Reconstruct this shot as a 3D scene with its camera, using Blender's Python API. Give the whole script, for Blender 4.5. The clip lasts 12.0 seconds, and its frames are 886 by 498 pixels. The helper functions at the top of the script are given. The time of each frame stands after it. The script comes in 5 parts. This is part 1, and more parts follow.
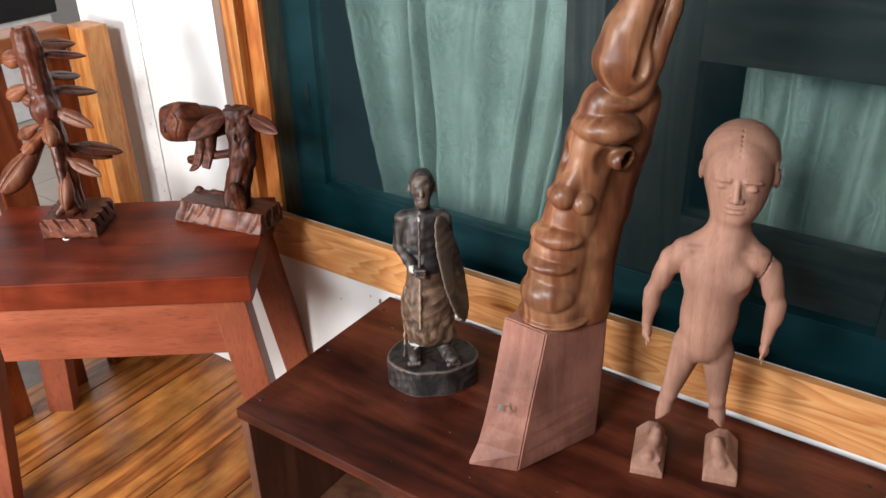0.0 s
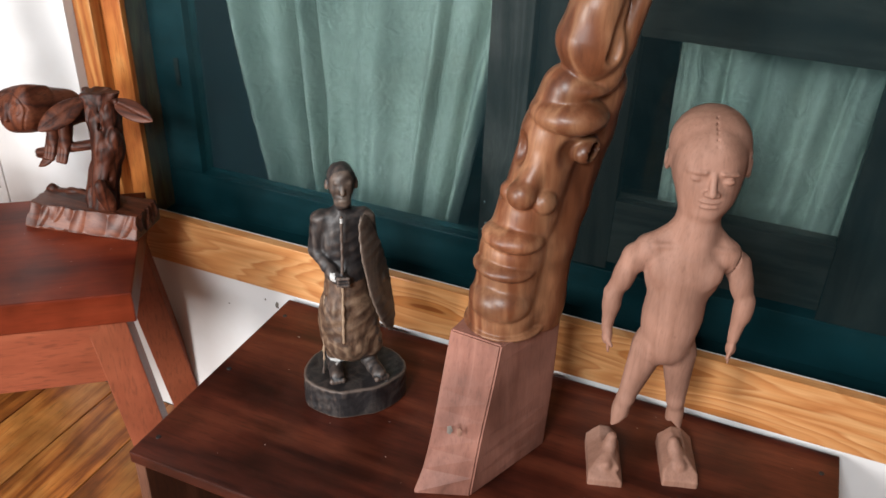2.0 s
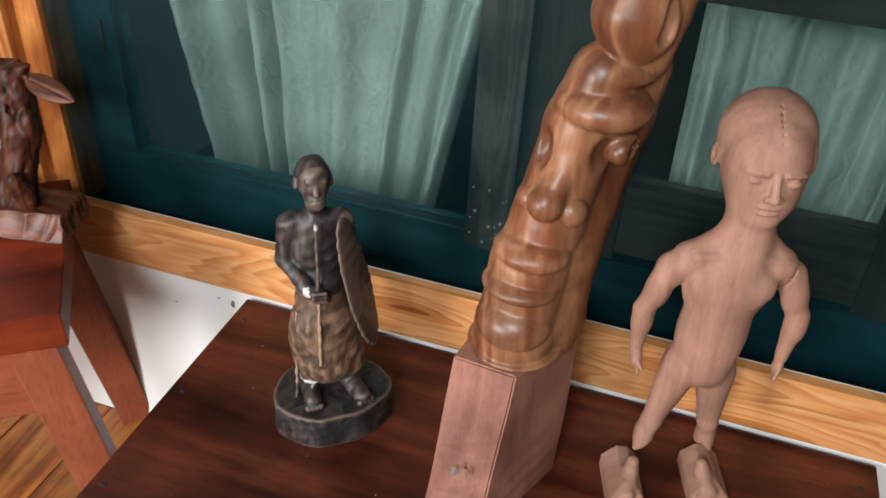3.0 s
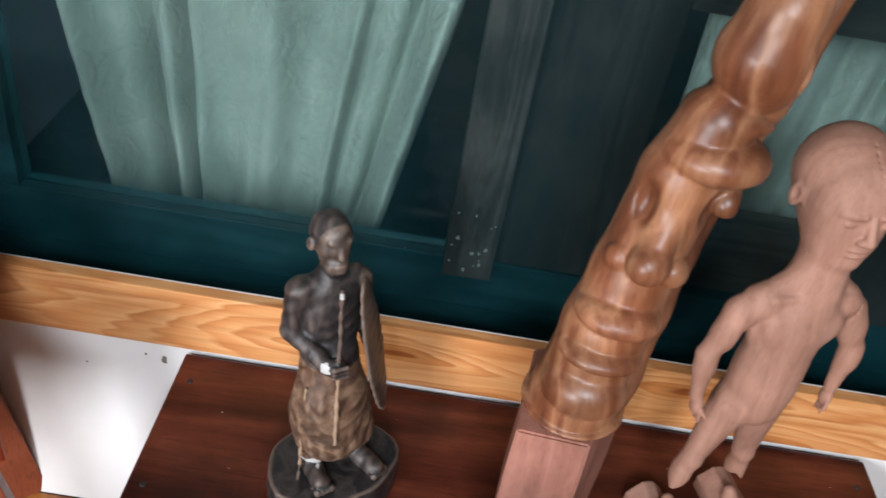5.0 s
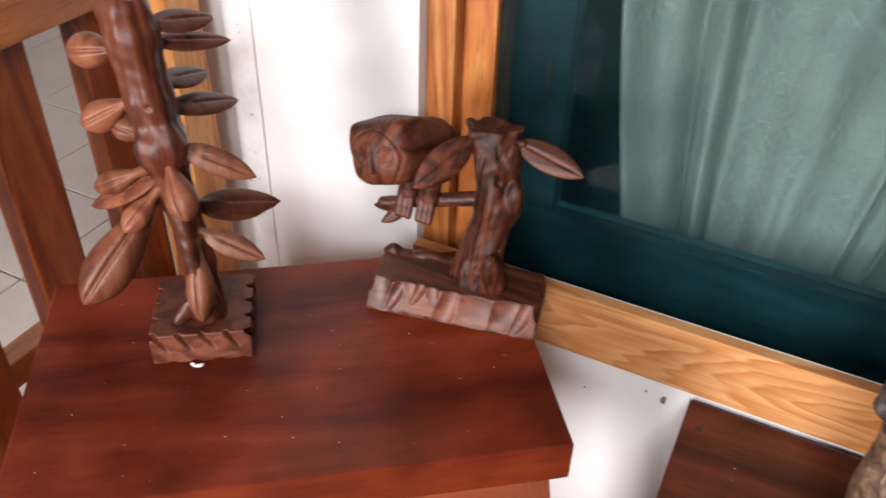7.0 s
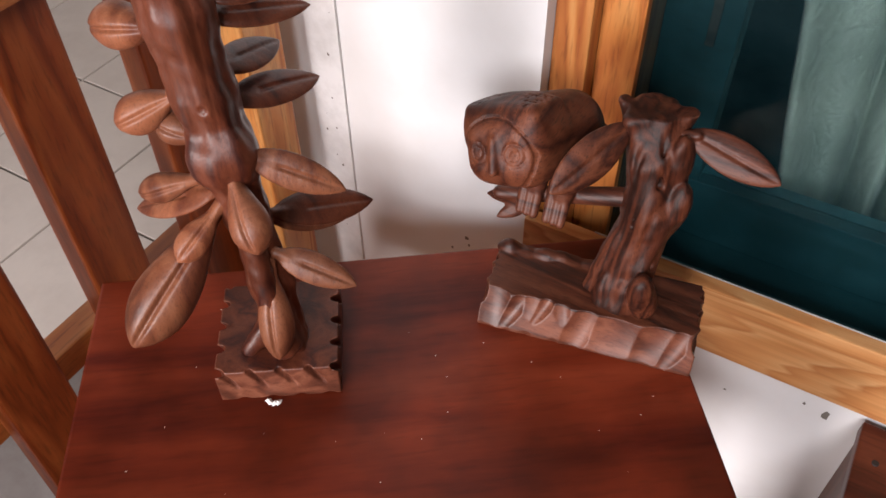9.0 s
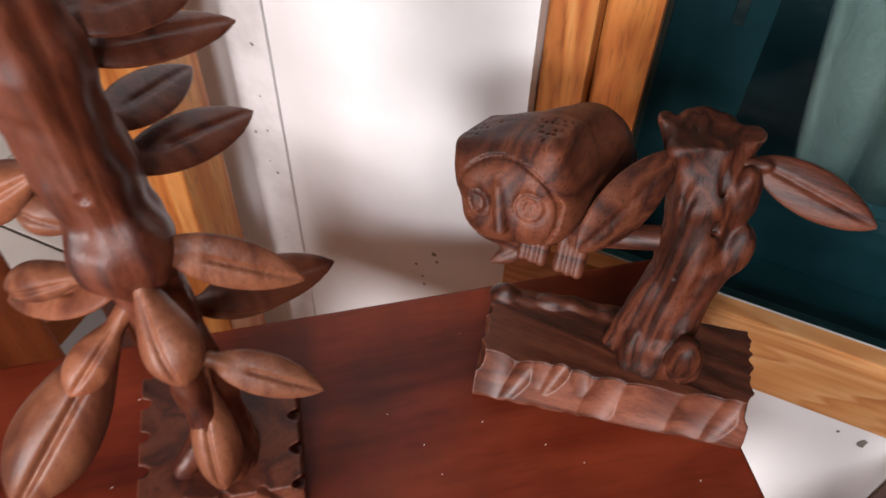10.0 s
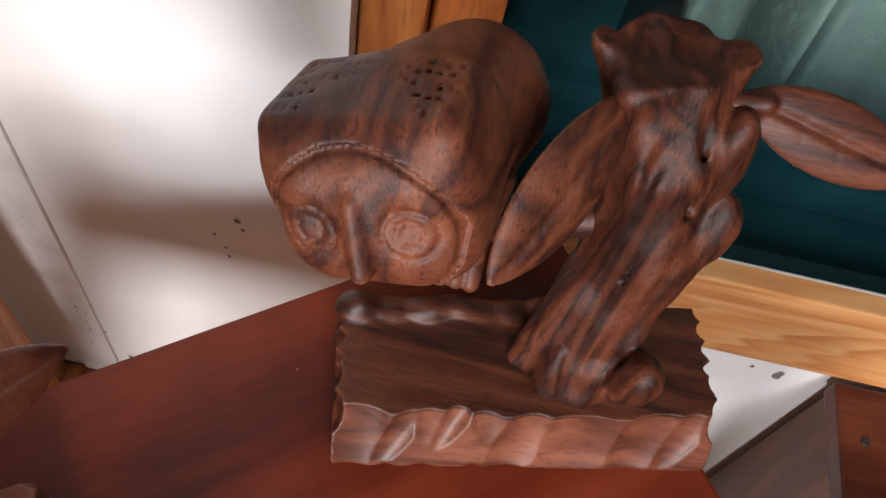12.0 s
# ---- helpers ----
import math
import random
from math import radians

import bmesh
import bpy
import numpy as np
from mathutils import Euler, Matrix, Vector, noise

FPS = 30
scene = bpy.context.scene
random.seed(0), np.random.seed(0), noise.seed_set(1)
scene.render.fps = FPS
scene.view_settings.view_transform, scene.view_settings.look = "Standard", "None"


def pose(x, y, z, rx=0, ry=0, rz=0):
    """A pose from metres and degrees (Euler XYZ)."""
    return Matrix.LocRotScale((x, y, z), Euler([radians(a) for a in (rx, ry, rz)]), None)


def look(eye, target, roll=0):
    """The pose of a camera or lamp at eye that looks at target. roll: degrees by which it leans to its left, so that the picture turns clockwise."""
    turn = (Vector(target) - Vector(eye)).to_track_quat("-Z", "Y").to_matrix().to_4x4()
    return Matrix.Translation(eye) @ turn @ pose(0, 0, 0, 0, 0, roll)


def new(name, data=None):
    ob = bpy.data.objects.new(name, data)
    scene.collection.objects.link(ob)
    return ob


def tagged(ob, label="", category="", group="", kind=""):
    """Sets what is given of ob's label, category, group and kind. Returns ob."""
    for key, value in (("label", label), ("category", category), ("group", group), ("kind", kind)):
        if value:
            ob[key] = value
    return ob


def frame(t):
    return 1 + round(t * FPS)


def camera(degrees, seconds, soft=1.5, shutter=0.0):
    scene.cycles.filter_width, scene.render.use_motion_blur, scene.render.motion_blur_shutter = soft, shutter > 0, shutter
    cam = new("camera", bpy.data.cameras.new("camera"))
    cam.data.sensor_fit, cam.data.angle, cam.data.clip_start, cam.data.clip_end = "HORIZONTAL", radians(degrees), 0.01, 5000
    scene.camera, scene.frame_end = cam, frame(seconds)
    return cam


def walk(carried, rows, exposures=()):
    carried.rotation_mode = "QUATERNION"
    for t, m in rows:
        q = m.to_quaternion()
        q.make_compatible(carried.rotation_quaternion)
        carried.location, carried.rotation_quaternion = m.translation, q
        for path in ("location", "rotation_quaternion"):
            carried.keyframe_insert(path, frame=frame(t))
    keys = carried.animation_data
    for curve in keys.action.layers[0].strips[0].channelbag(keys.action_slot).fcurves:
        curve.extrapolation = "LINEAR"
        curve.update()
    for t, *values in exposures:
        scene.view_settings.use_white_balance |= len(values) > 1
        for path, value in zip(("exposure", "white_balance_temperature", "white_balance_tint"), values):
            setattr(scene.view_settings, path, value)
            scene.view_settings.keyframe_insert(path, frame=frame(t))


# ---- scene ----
cam = camera(55.7, 12.0, 1.5, 0.4)
PATH = [
    (0, (0.972, -1.185, 1.332), (-0.039, 0.258, 0.385), -1.5),
    (0.5, (0.96, -1.178, 1.33), (-0.03, 0.262, 0.358), -1.8),
    (1, (0.928, -1.172, 1.331), (-0.002, 0.305, 0.353), -0.7),
    (1.5, (0.85, -1.143, 1.327), (0.08, 0.4, 0.315), 0.6),
    (2, (0.761, -1.11, 1.31), (0.117, 0.481, 0.283), 2.1),
    (2.5, (0.69, -1.046, 1.29), (0.128, 0.548, 0.221), 3.1),
    (3, (0.614, -0.938, 1.287), (0.146, 0.624, 0.13), 3.5),
    (5, (0.304, -0.824, 1.278), (0.353, 0.77, 0.072), 10.4),
    (5.5, (0.216, -0.794, 1.266), (0.157, 0.767, 0.017), 7.6),
    (6, (0.133, -0.814, 1.259), (-0.144, 0.741, 0.033), 4.6),
    (6.5, (0.075, -0.854, 1.263), (-0.473, 0.634, 0.044), 2.2),
    (7, (0.031, -0.884, 1.26), (-0.653, 0.557, 0.054), 1.9),
    (7.5, (-0.047, -0.834, 1.252), (-0.797, 0.52, -0.015), 0.6),
    (9.5, (-0.204, -0.613, 1.214), (-0.857, 0.529, -0.292), -0.3),
    (10, (-0.287, -0.527, 1.163), (-0.772, 0.629, -0.396), 1.8),
    (10.5, (-0.336, -0.462, 1.102), (-0.63, 0.69, -0.505), 7.9),
    (11, (-0.342, -0.404, 1.057), (-0.492, 0.72, -0.59), 10.6),
    (11.5, (-0.351, -0.363, 1.032), (-0.387, 0.725, -0.645), 12.8),
    (12, (-0.364, -0.345, 1.022), (-0.33, 0.712, -0.676), 14.3),
]
walk(cam, [(t, look(eye, target, roll)) for t, eye, target, roll in PATH], [
    (0, -0.02, 6500, 10), (2, -0.14, 6500, 10), (3, -0.12, 6500, 10), (5, -0.08, 6200, 11), (5.5, 0.02, 6200, 11), (6, -0.06, 6550, 14),
    (6.5, -0.05, 6550, 14), (7.5, -0.2, 6650, 18), (9.5, -0.2, 6650, 18), (10, -0.22, 6650, 18), (10.5, -0.1, 6550, 14), (12, -0.08, 6550, 14)])

# ---- light ----
world = bpy.data.worlds.new("sky")
scene.world = world
world.use_nodes = True
_sky = world.node_tree.nodes.new("ShaderNodeTexSky")
_sky.sky_type, _sky.sun_disc = "NISHITA", False
_sky.sun_elevation, _sky.sun_rotation = radians(48), radians(200)
world.node_tree.nodes["Background"].inputs[1].default_value = 0.10
world.node_tree.links.new(_sky.outputs[0], world.node_tree.nodes["Background"].inputs[0])


def window_light(name, x, y, z, sx, sz, watts, target, colour=(1, 0.97, 0.93)):
    """Daylight that enters by one of the openings; the hall lamp has none."""
    lamp = bpy.data.lights.new(name, "AREA")
    lamp.shape, lamp.size, lamp.size_y, lamp.energy, lamp.color = "RECTANGLE", sx, sz, watts, colour
    ob = new(name, lamp)
    ob.matrix_world = look((x, y, z), target)
    return ob


BACK = -2.6
window_light("daylight_low_window", -0.90, BACK + 0.03, 1.05, 0.66, 0.88, 84, (-0.35, 0, 0.80), (1.0, 0.97, 0.95))
window_light("daylight_high_window", 0.42, BACK + 0.03, 2.18, 0.76, 0.54, 83, (0.45, 0, 0.6), (0.95, 0.98, 1.0))
# added fill to brighten the hall tiles, no window behind it
window_light("hall_fill", -3.1, 0.6, 1.6, 1.2, 1.4, 7, (-1.5, 0.3, 0.2), (0.97, 0.98, 1.0))

# ---- materials ----


def nodes_of(name, rough=0.5, spec=0.5):
    m = bpy.data.materials.new(name)
    m.use_nodes = True
    n, l = m.node_tree.nodes, m.node_tree.links
    b = n["Principled BSDF"]
    b.inputs["Roughness"].default_value = rough
    b.inputs["Specular IOR Level"].default_value = spec
    return m, n, l, b


def ramp(n, stops):
    r = n.new("ShaderNodeValToRGB")
    e = r.color_ramp.elements
    while len(e) < len(stops):
        e.new(0.5)
    for el, (p, c) in zip(e, stops):
        el.position, el.color = p, (*c, 1)
    return r


def mapping(n, l, scale, rot=(0, 0, 0)):
    tc = n.new("ShaderNodeTexCoord")
    mp = n.new("ShaderNodeMapping")
    mp.inputs["Scale"].default_value = scale
    mp.inputs["Rotation"].default_value = [radians(a) for a in rot]
    l.new(tc.outputs["Object"], mp.inputs["Vector"])
    return mp


def noise_tex(n, l, vec, scale, detail=4, rough=0.6, dist=0.0):
    t = n.new("ShaderNodeTexNoise")
    t.inputs["Scale"].default_value = scale
    t.inputs["Detail"].default_value = detail
    t.inputs["Roughness"].default_value = rough
    t.inputs["Distortion"].default_value = dist
    l.new(vec, t.inputs["Vector"])
    return t


def mix(n, l, a, b, fac, mode="MIX"):
    m = n.new("ShaderNodeMix")
    m.data_type, m.blend_type = "RGBA", mode
    for sock, v in ((m.inputs[6], a), (m.inputs[7], b), (m.inputs[0], fac)):
        if isinstance(v, (int, float)):
            sock.default_value = v
        elif isinstance(v, tuple):
            sock.default_value = (*v, 1)
        else:
            l.new(v, sock)
    return m.outputs[2]


def bump(n, l, b, height, strength, dist=0.002):
    bp = n.new("ShaderNodeBump")
    bp.inputs["Strength"].default_value = strength
    bp.inputs["Distance"].default_value = dist
    l.new(height, bp.inputs["Height"])
    l.new(bp.outputs[0], b.inputs["Normal"])


def wood(name, dark, mid, light, along=(1, 12, 12), scale=6.0, rings=0.5, rough=0.4, spec=0.5, relief=0.15,
         stain=0.35, dist=1.2, rot=(0, 0, 0), vary=0.0, coat=0.0, pores=0.3):
    """Wood with stretched grain, growth bands and cloudy stains; along: how much finer the grain is on each axis."""
    m, n, l, b = nodes_of(name, rough, spec)
    mp = mapping(n, l, along, rot)
    vec = mp.outputs[0]
    if vary:
        oi = n.new("ShaderNodeObjectInfo")
        mul = n.new("ShaderNodeVectorMath")
        mul.operation = "SCALE"
        comb = n.new("ShaderNodeCombineXYZ")
        for i in range(3):
            l.new(oi.outputs["Random"], comb.inputs[i])
        l.new(comb.outputs[0], mul.inputs[0])
        mul.inputs["Scale"].default_value = 37.0
        add = n.new("ShaderNodeVectorMath")
        l.new(vec, add.inputs[0])
        l.new(mul.outputs[0], add.inputs[1])
        vec = add.outputs[0]
    big = noise_tex(n, l, vec, scale * 0.35, 3, 0.5, dist)
    wave = n.new("ShaderNodeMath")
    wave.operation = "MULTIPLY"
    wave.inputs[1].default_value = 9.0 * rings
    l.new(big.outputs["Fac"], wave.inputs[0])
    pp = n.new("ShaderNodeMath")
    pp.operation = "PINGPONG"
    pp.inputs[1].default_value = 1.0
    l.new(wave.outputs[0], pp.inputs[0])
    fine = noise_tex(n, l, vec, scale * 6, 5, 0.65, 0.3)
    av = n.new("ShaderNodeMath")
    av.operation = "MULTIPLY_ADD"
    av.inputs[1].default_value = 0.45
    l.new(fine.outputs["Fac"], av.inputs[0])
    hb = n.new("ShaderNodeMath")
    hb.operation = "MULTIPLY"
    hb.inputs[1].default_value = 0.55
    l.new(pp.outputs[0], hb.inputs[0])
    l.new(hb.outputs[0], av.inputs[2])
    r = ramp(n, [(0.18, dark), (0.5, mid), (0.85, light)])
    l.new(av.outputs[0], r.inputs[0])
    tc2 = mapping(n, l, (1, 1, 1))
    cloud = noise_tex(n, l, tc2.outputs[0], 9.0, 3, 0.55)
    cr = ramp(n, [(0.35, (1 - stain,) * 3), (0.65, (1, 1, 1))])
    l.new(cloud.outputs["Fac"], cr.inputs[0])
    col = mix(n, l, r.outputs[0], cr.outputs[0], 1.0, "MULTIPLY")
    pore = noise_tex(n, l, vec, scale * 13, 2, 0.5, 0.2)
    pr = ramp(n, [(0.30, (1 - pores,) * 3), (0.47, (1, 1, 1))])
    l.new(pore.outputs["Fac"], pr.inputs[0])
    col = mix(n, l, col, pr.outputs[0], 1.0, "MULTIPLY")
    if vary:
        vr = ramp(n, [(0.0, (1 - vary,) * 3), (1.0, (1 + vary * 0.6, 1 + vary * 0.5, 1 + vary * 0.3))])
        l.new(oi.outputs["Random"], vr.inputs[0])
        col = mix(n, l, col, vr.outputs[0], 1.0, "MULTIPLY")
    l.new(col, b.inputs["Base Color"])
    rr = n.new("ShaderNodeMapRange")
    rr.inputs["To Min"].default_value = max(0.05, rough - 0.1)
    rr.inputs["To Max"].default_value = min(1, rough + 0.15)
    l.new(cloud.outputs["Fac"], rr.inputs["Value"])
    l.new(rr.outputs[0], b.inputs["Roughness"])
    b.inputs["Coat Weight"].default_value = coat
    b.inputs["Coat Roughness"].default_value = 0.25
    bump(n, l, b, fine.outputs["Fac"], relief)
    return m


def paint(name, colour, rough=0.7, spots=(0.5, 0.5, 0.5), amount=0.2, scale=6.0, relief=0.2, spec=0.4):
    m, n, l, b = nodes_of(name, rough, spec)
    mp = mapping(n, l, (1, 1, 1))
    c = noise_tex(n, l, mp.outputs[0], scale, 6, 0.65)
    r = ramp(n, [(0.45, (0, 0, 0)), (0.75, (amount,) * 3)])
    l.new(c.outputs["Fac"], r.inputs[0])
    l.new(mix(n, l, colour, spots, r.outputs[0]), b.inputs["Base Color"])
    f = noise_tex(n, l, mp.outputs[0], scale * 22, 4)
    bump(n, l, b, f.outputs["Fac"], relief, 0.001)
    return m


PINE = wood("pine", (0.42, 0.150, 0.044), (0.58, 0.25, 0.085), (0.69, 0.385, 0.165), (0.7, 9, 9), 2.4, 1.6, 0.36, 0.45, 0.05, 0.18, 2.0, vary=0.12, pores=0.10)


def knotty(name, dark, mid, light, stretch, rings=26.0, rough=0.36):
    """Flat-sawn pine: growth rings drawn out along the board into arches, closing round a few knots."""
    m, n, l, b = nodes_of(name, rough, 0.45)
    mp = mapping(n, l, stretch)
    wob = noise_tex(n, l, mp.outputs[0], 1.6, 2, 0.45)
    add = n.new("ShaderNodeVectorMath")
    add.operation = "MULTIPLY_ADD"
    add.inputs[1].default_value = (0.55, 0.55, 0.55)
    l.new(wob.outputs["Color"], add.inputs[0])
    l.new(mp.outputs[0], add.inputs[2])
    cell = n.new("ShaderNodeTexVoronoi")
    cell.feature = "SMOOTH_F1"
    cell.inputs["Scale"].default_value = 1.0
    cell.inputs["Smoothness"].default_value = 0.25
    l.new(add.outputs[0], cell.inputs["Vector"])
    mul = n.new("ShaderNodeMath")
    mul.operation = "MULTIPLY"
    mul.inputs[1].default_value = rings
    l.new(cell.outputs["Distance"], mul.inputs[0])
    saw = n.new("ShaderNodeMath")
    saw.operation = "FRACT"
    l.new(mul.outputs[0], saw.inputs[0])
    r = ramp(n, [(0.0, light), (0.45, mid), (0.82, dark), (1.0, light)])
    l.new(saw.outputs[0], r.inputs[0])
    soft = noise_tex(n, l, mp.outputs[0], 3.0, 3, 0.5)
    sr = ramp(n, [(0.35, (0.25, 0.25, 0.25)), (0.65, (0.85, 0.85, 0.85))])
    l.new(soft.outputs["Fac"], sr.inputs[0])
    col = mix(n, l, mid, r.outputs[0], sr.outputs[0])
    kr = ramp(n, [(0.05, (0.42, 0.26, 0.16)), (0.15, (0.80, 0.66, 0.50)), (0.28, (1, 1, 1))])
    l.new(cell.outputs["Distance"], kr.inputs[0])
    col = mix(n, l, col, kr.outputs[0], 1.0, "MULTIPLY")
    fine = mapping(n, l, (3, 160, 160))
    fn = noise_tex(n, l, fine.outputs[0], 1.0, 4, 0.6)
    fr = ramp(n, [(0.3, (0.82, 0.78, 0.72)), (0.6, (1, 1, 1))])
    l.new(fn.outputs["Fac"], fr.inputs[0])
    col = mix(n, l, col, fr.outputs[0], 1.0, "MULTIPLY")
    l.new(col, b.inputs["Base Color"])
    bump(n, l, b, fn.outputs["Fac"], 0.08)
    return m


SILLPINE = knotty("flat_sawn_sill_pine", (0.43, 0.155, 0.046), (0.59, 0.270, 0.098), (0.69, 0.385, 0.170), (2.2, 6.0, 13.0), 9.0)
PINE_UP = wood("pine_upright", (0.38, 0.105, 0.024), (0.55, 0.200, 0.050), (0.66, 0.320, 0.105), (9, 9, 0.9), 2.6, 1.3, 0.38, 0.45, 0.05, 0.2, 1.6, vary=0.25)
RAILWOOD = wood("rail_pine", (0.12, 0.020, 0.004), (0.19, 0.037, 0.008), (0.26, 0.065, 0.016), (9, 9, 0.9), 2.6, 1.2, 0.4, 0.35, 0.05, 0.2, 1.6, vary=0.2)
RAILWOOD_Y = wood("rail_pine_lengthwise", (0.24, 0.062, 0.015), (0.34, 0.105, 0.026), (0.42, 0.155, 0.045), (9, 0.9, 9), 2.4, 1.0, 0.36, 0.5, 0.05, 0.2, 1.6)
FLOORWOOD = wood("floor_pine", (0.16, 0.04, 0.008), (0.40, 0.14, 0.03), (0.52, 0.23, 0.06), (8, 0.8, 8), 2.2, 1.1, 0.33, 0.5, 0.1, 0.45, 1.8, vary=0.35)
# seat a darker copy, apron and legs lighter: low front light painted in
STOOLWOOD = wood("red_stained_wood", (0.076, 0.0080, 0.0032), (0.150, 0.0200, 0.0064), (0.205, 0.034, 0.0125), (0.8, 6, 6), 2.6, 0.7, 0.36, 0.22, 0.06, 0.5, 1.0, pores=0.15)
APRONWOOD = wood("red_stained_apron", (0.24, 0.055, 0.024), (0.32, 0.083, 0.038), (0.37, 0.112, 0.055), (1, 7, 7), 3, 0.4, 0.42, 0.5, 0.06, 0.2, 1.0)
STOOLLEG = wood("red_stained_leg", (0.22, 0.050, 0.022), (0.29, 0.076, 0.034), (0.34, 0.100, 0.050), (7, 7, 1), 3, 0.4, 0.45, 0.5, 0.06, 0.25, 1.0)
BOXWOOD = wood("dark_stained_wood", (0.026, 0.005, 0.003), (0.078, 0.016, 0.008), (0.14, 0.035, 0.017), (0.8, 8, 8), 2.6, 0.7, 0.33, 0.3, 0.06, 0.5, 1.0)
BOXSIDE = wood("dark_stained_side", (0.09, 0.035, 0.02), (0.15, 0.06, 0.033), (0.2, 0.085, 0.05), (8, 8, 1), 4, 0.5, 0.5, 0.5, 0.06, 0.3, 1.0)
ROSEWOOD = wood("carved_rosewood", (0.016, 0.005, 0.003), (0.082, 0.020, 0.009), (0.150, 0.042, 0.019), (30, 30, 3.2), 2.6, 1.4, 0.48, 0.26, 0.25, 0.5, 0.7, pores=0.5)
ROSE_X = wood("rosewood_grain_lengthwise", (0.026, 0.007, 0.004), (0.094, 0.024, 0.011), (0.150, 0.046, 0.022), (3.0, 34, 34), 2.6, 0.9, 0.44, 0.34, 0.2, 0.4, 0.5, pores=0.45)
ROSE_Y = wood("rosewood_grain_crosswise", (0.032, 0.008, 0.005), (0.102, 0.027, 0.012), (0.165, 0.050, 0.023), (24, 3.5, 20), 2.4, 1.2, 0.46, 0.28, 0.2, 0.45, 0.7, pores=0.5)
# paler copy for the base fronts: the light they catch is in the colour
ROSE_LIT = wood("lit_front_rosewood", (0.068, 0.019, 0.010), (0.130, 0.038, 0.020), (0.21, 0.072, 0.039), (3, 18, 18), 2.6, 0.9, 0.40, 0.36, 0.15, 0.3, 1.2, pores=0.3)
TREEWOOD = wood("carved_redwood", (0.034, 0.007, 0.005), (0.094, 0.022, 0.010), (0.145, 0.040, 0.019), (28, 28, 2.6), 2.6, 0.8, 0.38, 0.38, 0.2, 0.4, 0.7, pores=0.35)
PODWOOD = wood("carved_pod_wood", (0.095, 0.025, 0.013), (0.185, 0.058, 0.027), (0.27, 0.100, 0.050), (24, 24, 5), 2.6, 0.7, 0.40, 0.38, 0.2, 0.35, 0.7, vary=0.25, pores=0.35)
TOWERWOOD = wood("polished_head_wood", (0.095, 0.029, 0.013), (0.190, 0.066, 0.029), (0.37, 0.180, 0.092), (9, 9, 1.3), 1.9, 0.75, 0.38, 0.42, 0.10, 0.5, 2.0, pores=0.18)
PLINTHWOOD = wood("raw_pink_wood", (0.18, 0.070, 0.048), (0.28, 0.118, 0.084), (0.36, 0.165, 0.122), (12, 12, 1.6), 2, 0.7, 0.6, 0.35, 0.2, 0.4, 1.2, pores=0.15)
PALEWOOD = wood("pale_raw_wood", (0.28, 0.142, 0.098), (0.37, 0.200, 0.145), (0.43, 0.255, 0.195), (14, 14, 1.8), 2.0, 0.5, 0.62, 0.3, 0.2, 0.3, 1.2, pores=0.12)
BLACKWOOD = wood("blackened_wood", (0.012, 0.011, 0.012), (0.022, 0.019, 0.02), (0.055, 0.046, 0.042), (14, 14, 9), 4, 0.8, 0.45, 0.5, 0.25, 0.3, 1.5)
SKIRTWOOD = wood("scorched_brown_wood", (0.062, 0.033, 0.021), (0.14, 0.078, 0.048), (0.26, 0.165, 0.105), (10, 10, 7), 5, 1.0, 0.5, 0.4, 0.25, 0.35, 1.5)
FACEWOOD = wood("dark_brown_wood", (0.035, 0.026, 0.022), (0.07, 0.05, 0.04), (0.13, 0.095, 0.075), (12, 12, 8), 4, 0.6, 0.42, 0.5, 0.2, 0.25, 1.2)


def worn(m, colour, edge=0.515, amount=0.9):
    """Ridges given a lighter colour, which paints in their edge highlights."""
    n, l = m.node_tree.nodes, m.node_tree.links
    b = n["Principled BSDF"]
    old = b.inputs["Base Color"].links[0].from_socket
    g = n.new("ShaderNodeNewGeometry")
    r = ramp(n, [(edge, (0, 0, 0)), (edge + 0.03, (amount,) * 3)])
    l.new(g.outputs["Pointiness"], r.inputs[0])
    l.new(mix(n, l, old, colour, r.outputs[0]), b.inputs["Base Color"])
    return m


worn(BLACKWOOD, (0.17, 0.12, 0.095), 0.504, 0.5)
worn(SKIRTWOOD, (0.34, 0.24, 0.16), 0.504, 0.8)
worn(FACEWOOD, (0.16, 0.12, 0.095), 0.506, 0.7)
worn(ROSEWOOD, (0.21, 0.085, 0.05), 0.54, 0.5)
worn(ROSE_X, (0.21, 0.085, 0.05), 0.54, 0.5)
worn(ROSE_Y, (0.20, 0.085, 0.05), 0.535, 0.5)
worn(TREEWOOD, (0.20, 0.075, 0.045), 0.53, 0.6)
BLACKPAINT = paint("matt_black", (0.012, 0.012, 0.013), 0.5, (0.04, 0.04, 0.045), 0.3, 30, 0.1)
SILVER = paint("pale_metal_paint", (0.42, 0.42, 0.41), 0.35)
WALLPAINT = paint("white_wall_paint", (0.75, 0.75, 0.75), 0.75, (0.62, 0.60, 0.56), 0.35, 5.0, 0.25)
# unseen ceiling, kept dark so that less light bounces into the shadows
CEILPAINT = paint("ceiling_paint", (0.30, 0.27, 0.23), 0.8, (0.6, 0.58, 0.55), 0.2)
TILE = paint("beige_floor_tile", (0.52, 0.46, 0.41), 0.3, (0.40, 0.34, 0.30), 0.6, 7.0, 0.05)
GROUT = paint("dark_grout", (0.16, 0.14, 0.13), 0.9)
TEALWOOD = wood("teal_painted_wood", (0.010, 0.070, 0.086), (0.017, 0.100, 0.122), (0.036, 0.135, 0.158), (1, 8, 8), 4, 0.6, 0.42, 0.4, 0.2, 0.5, 1.0)
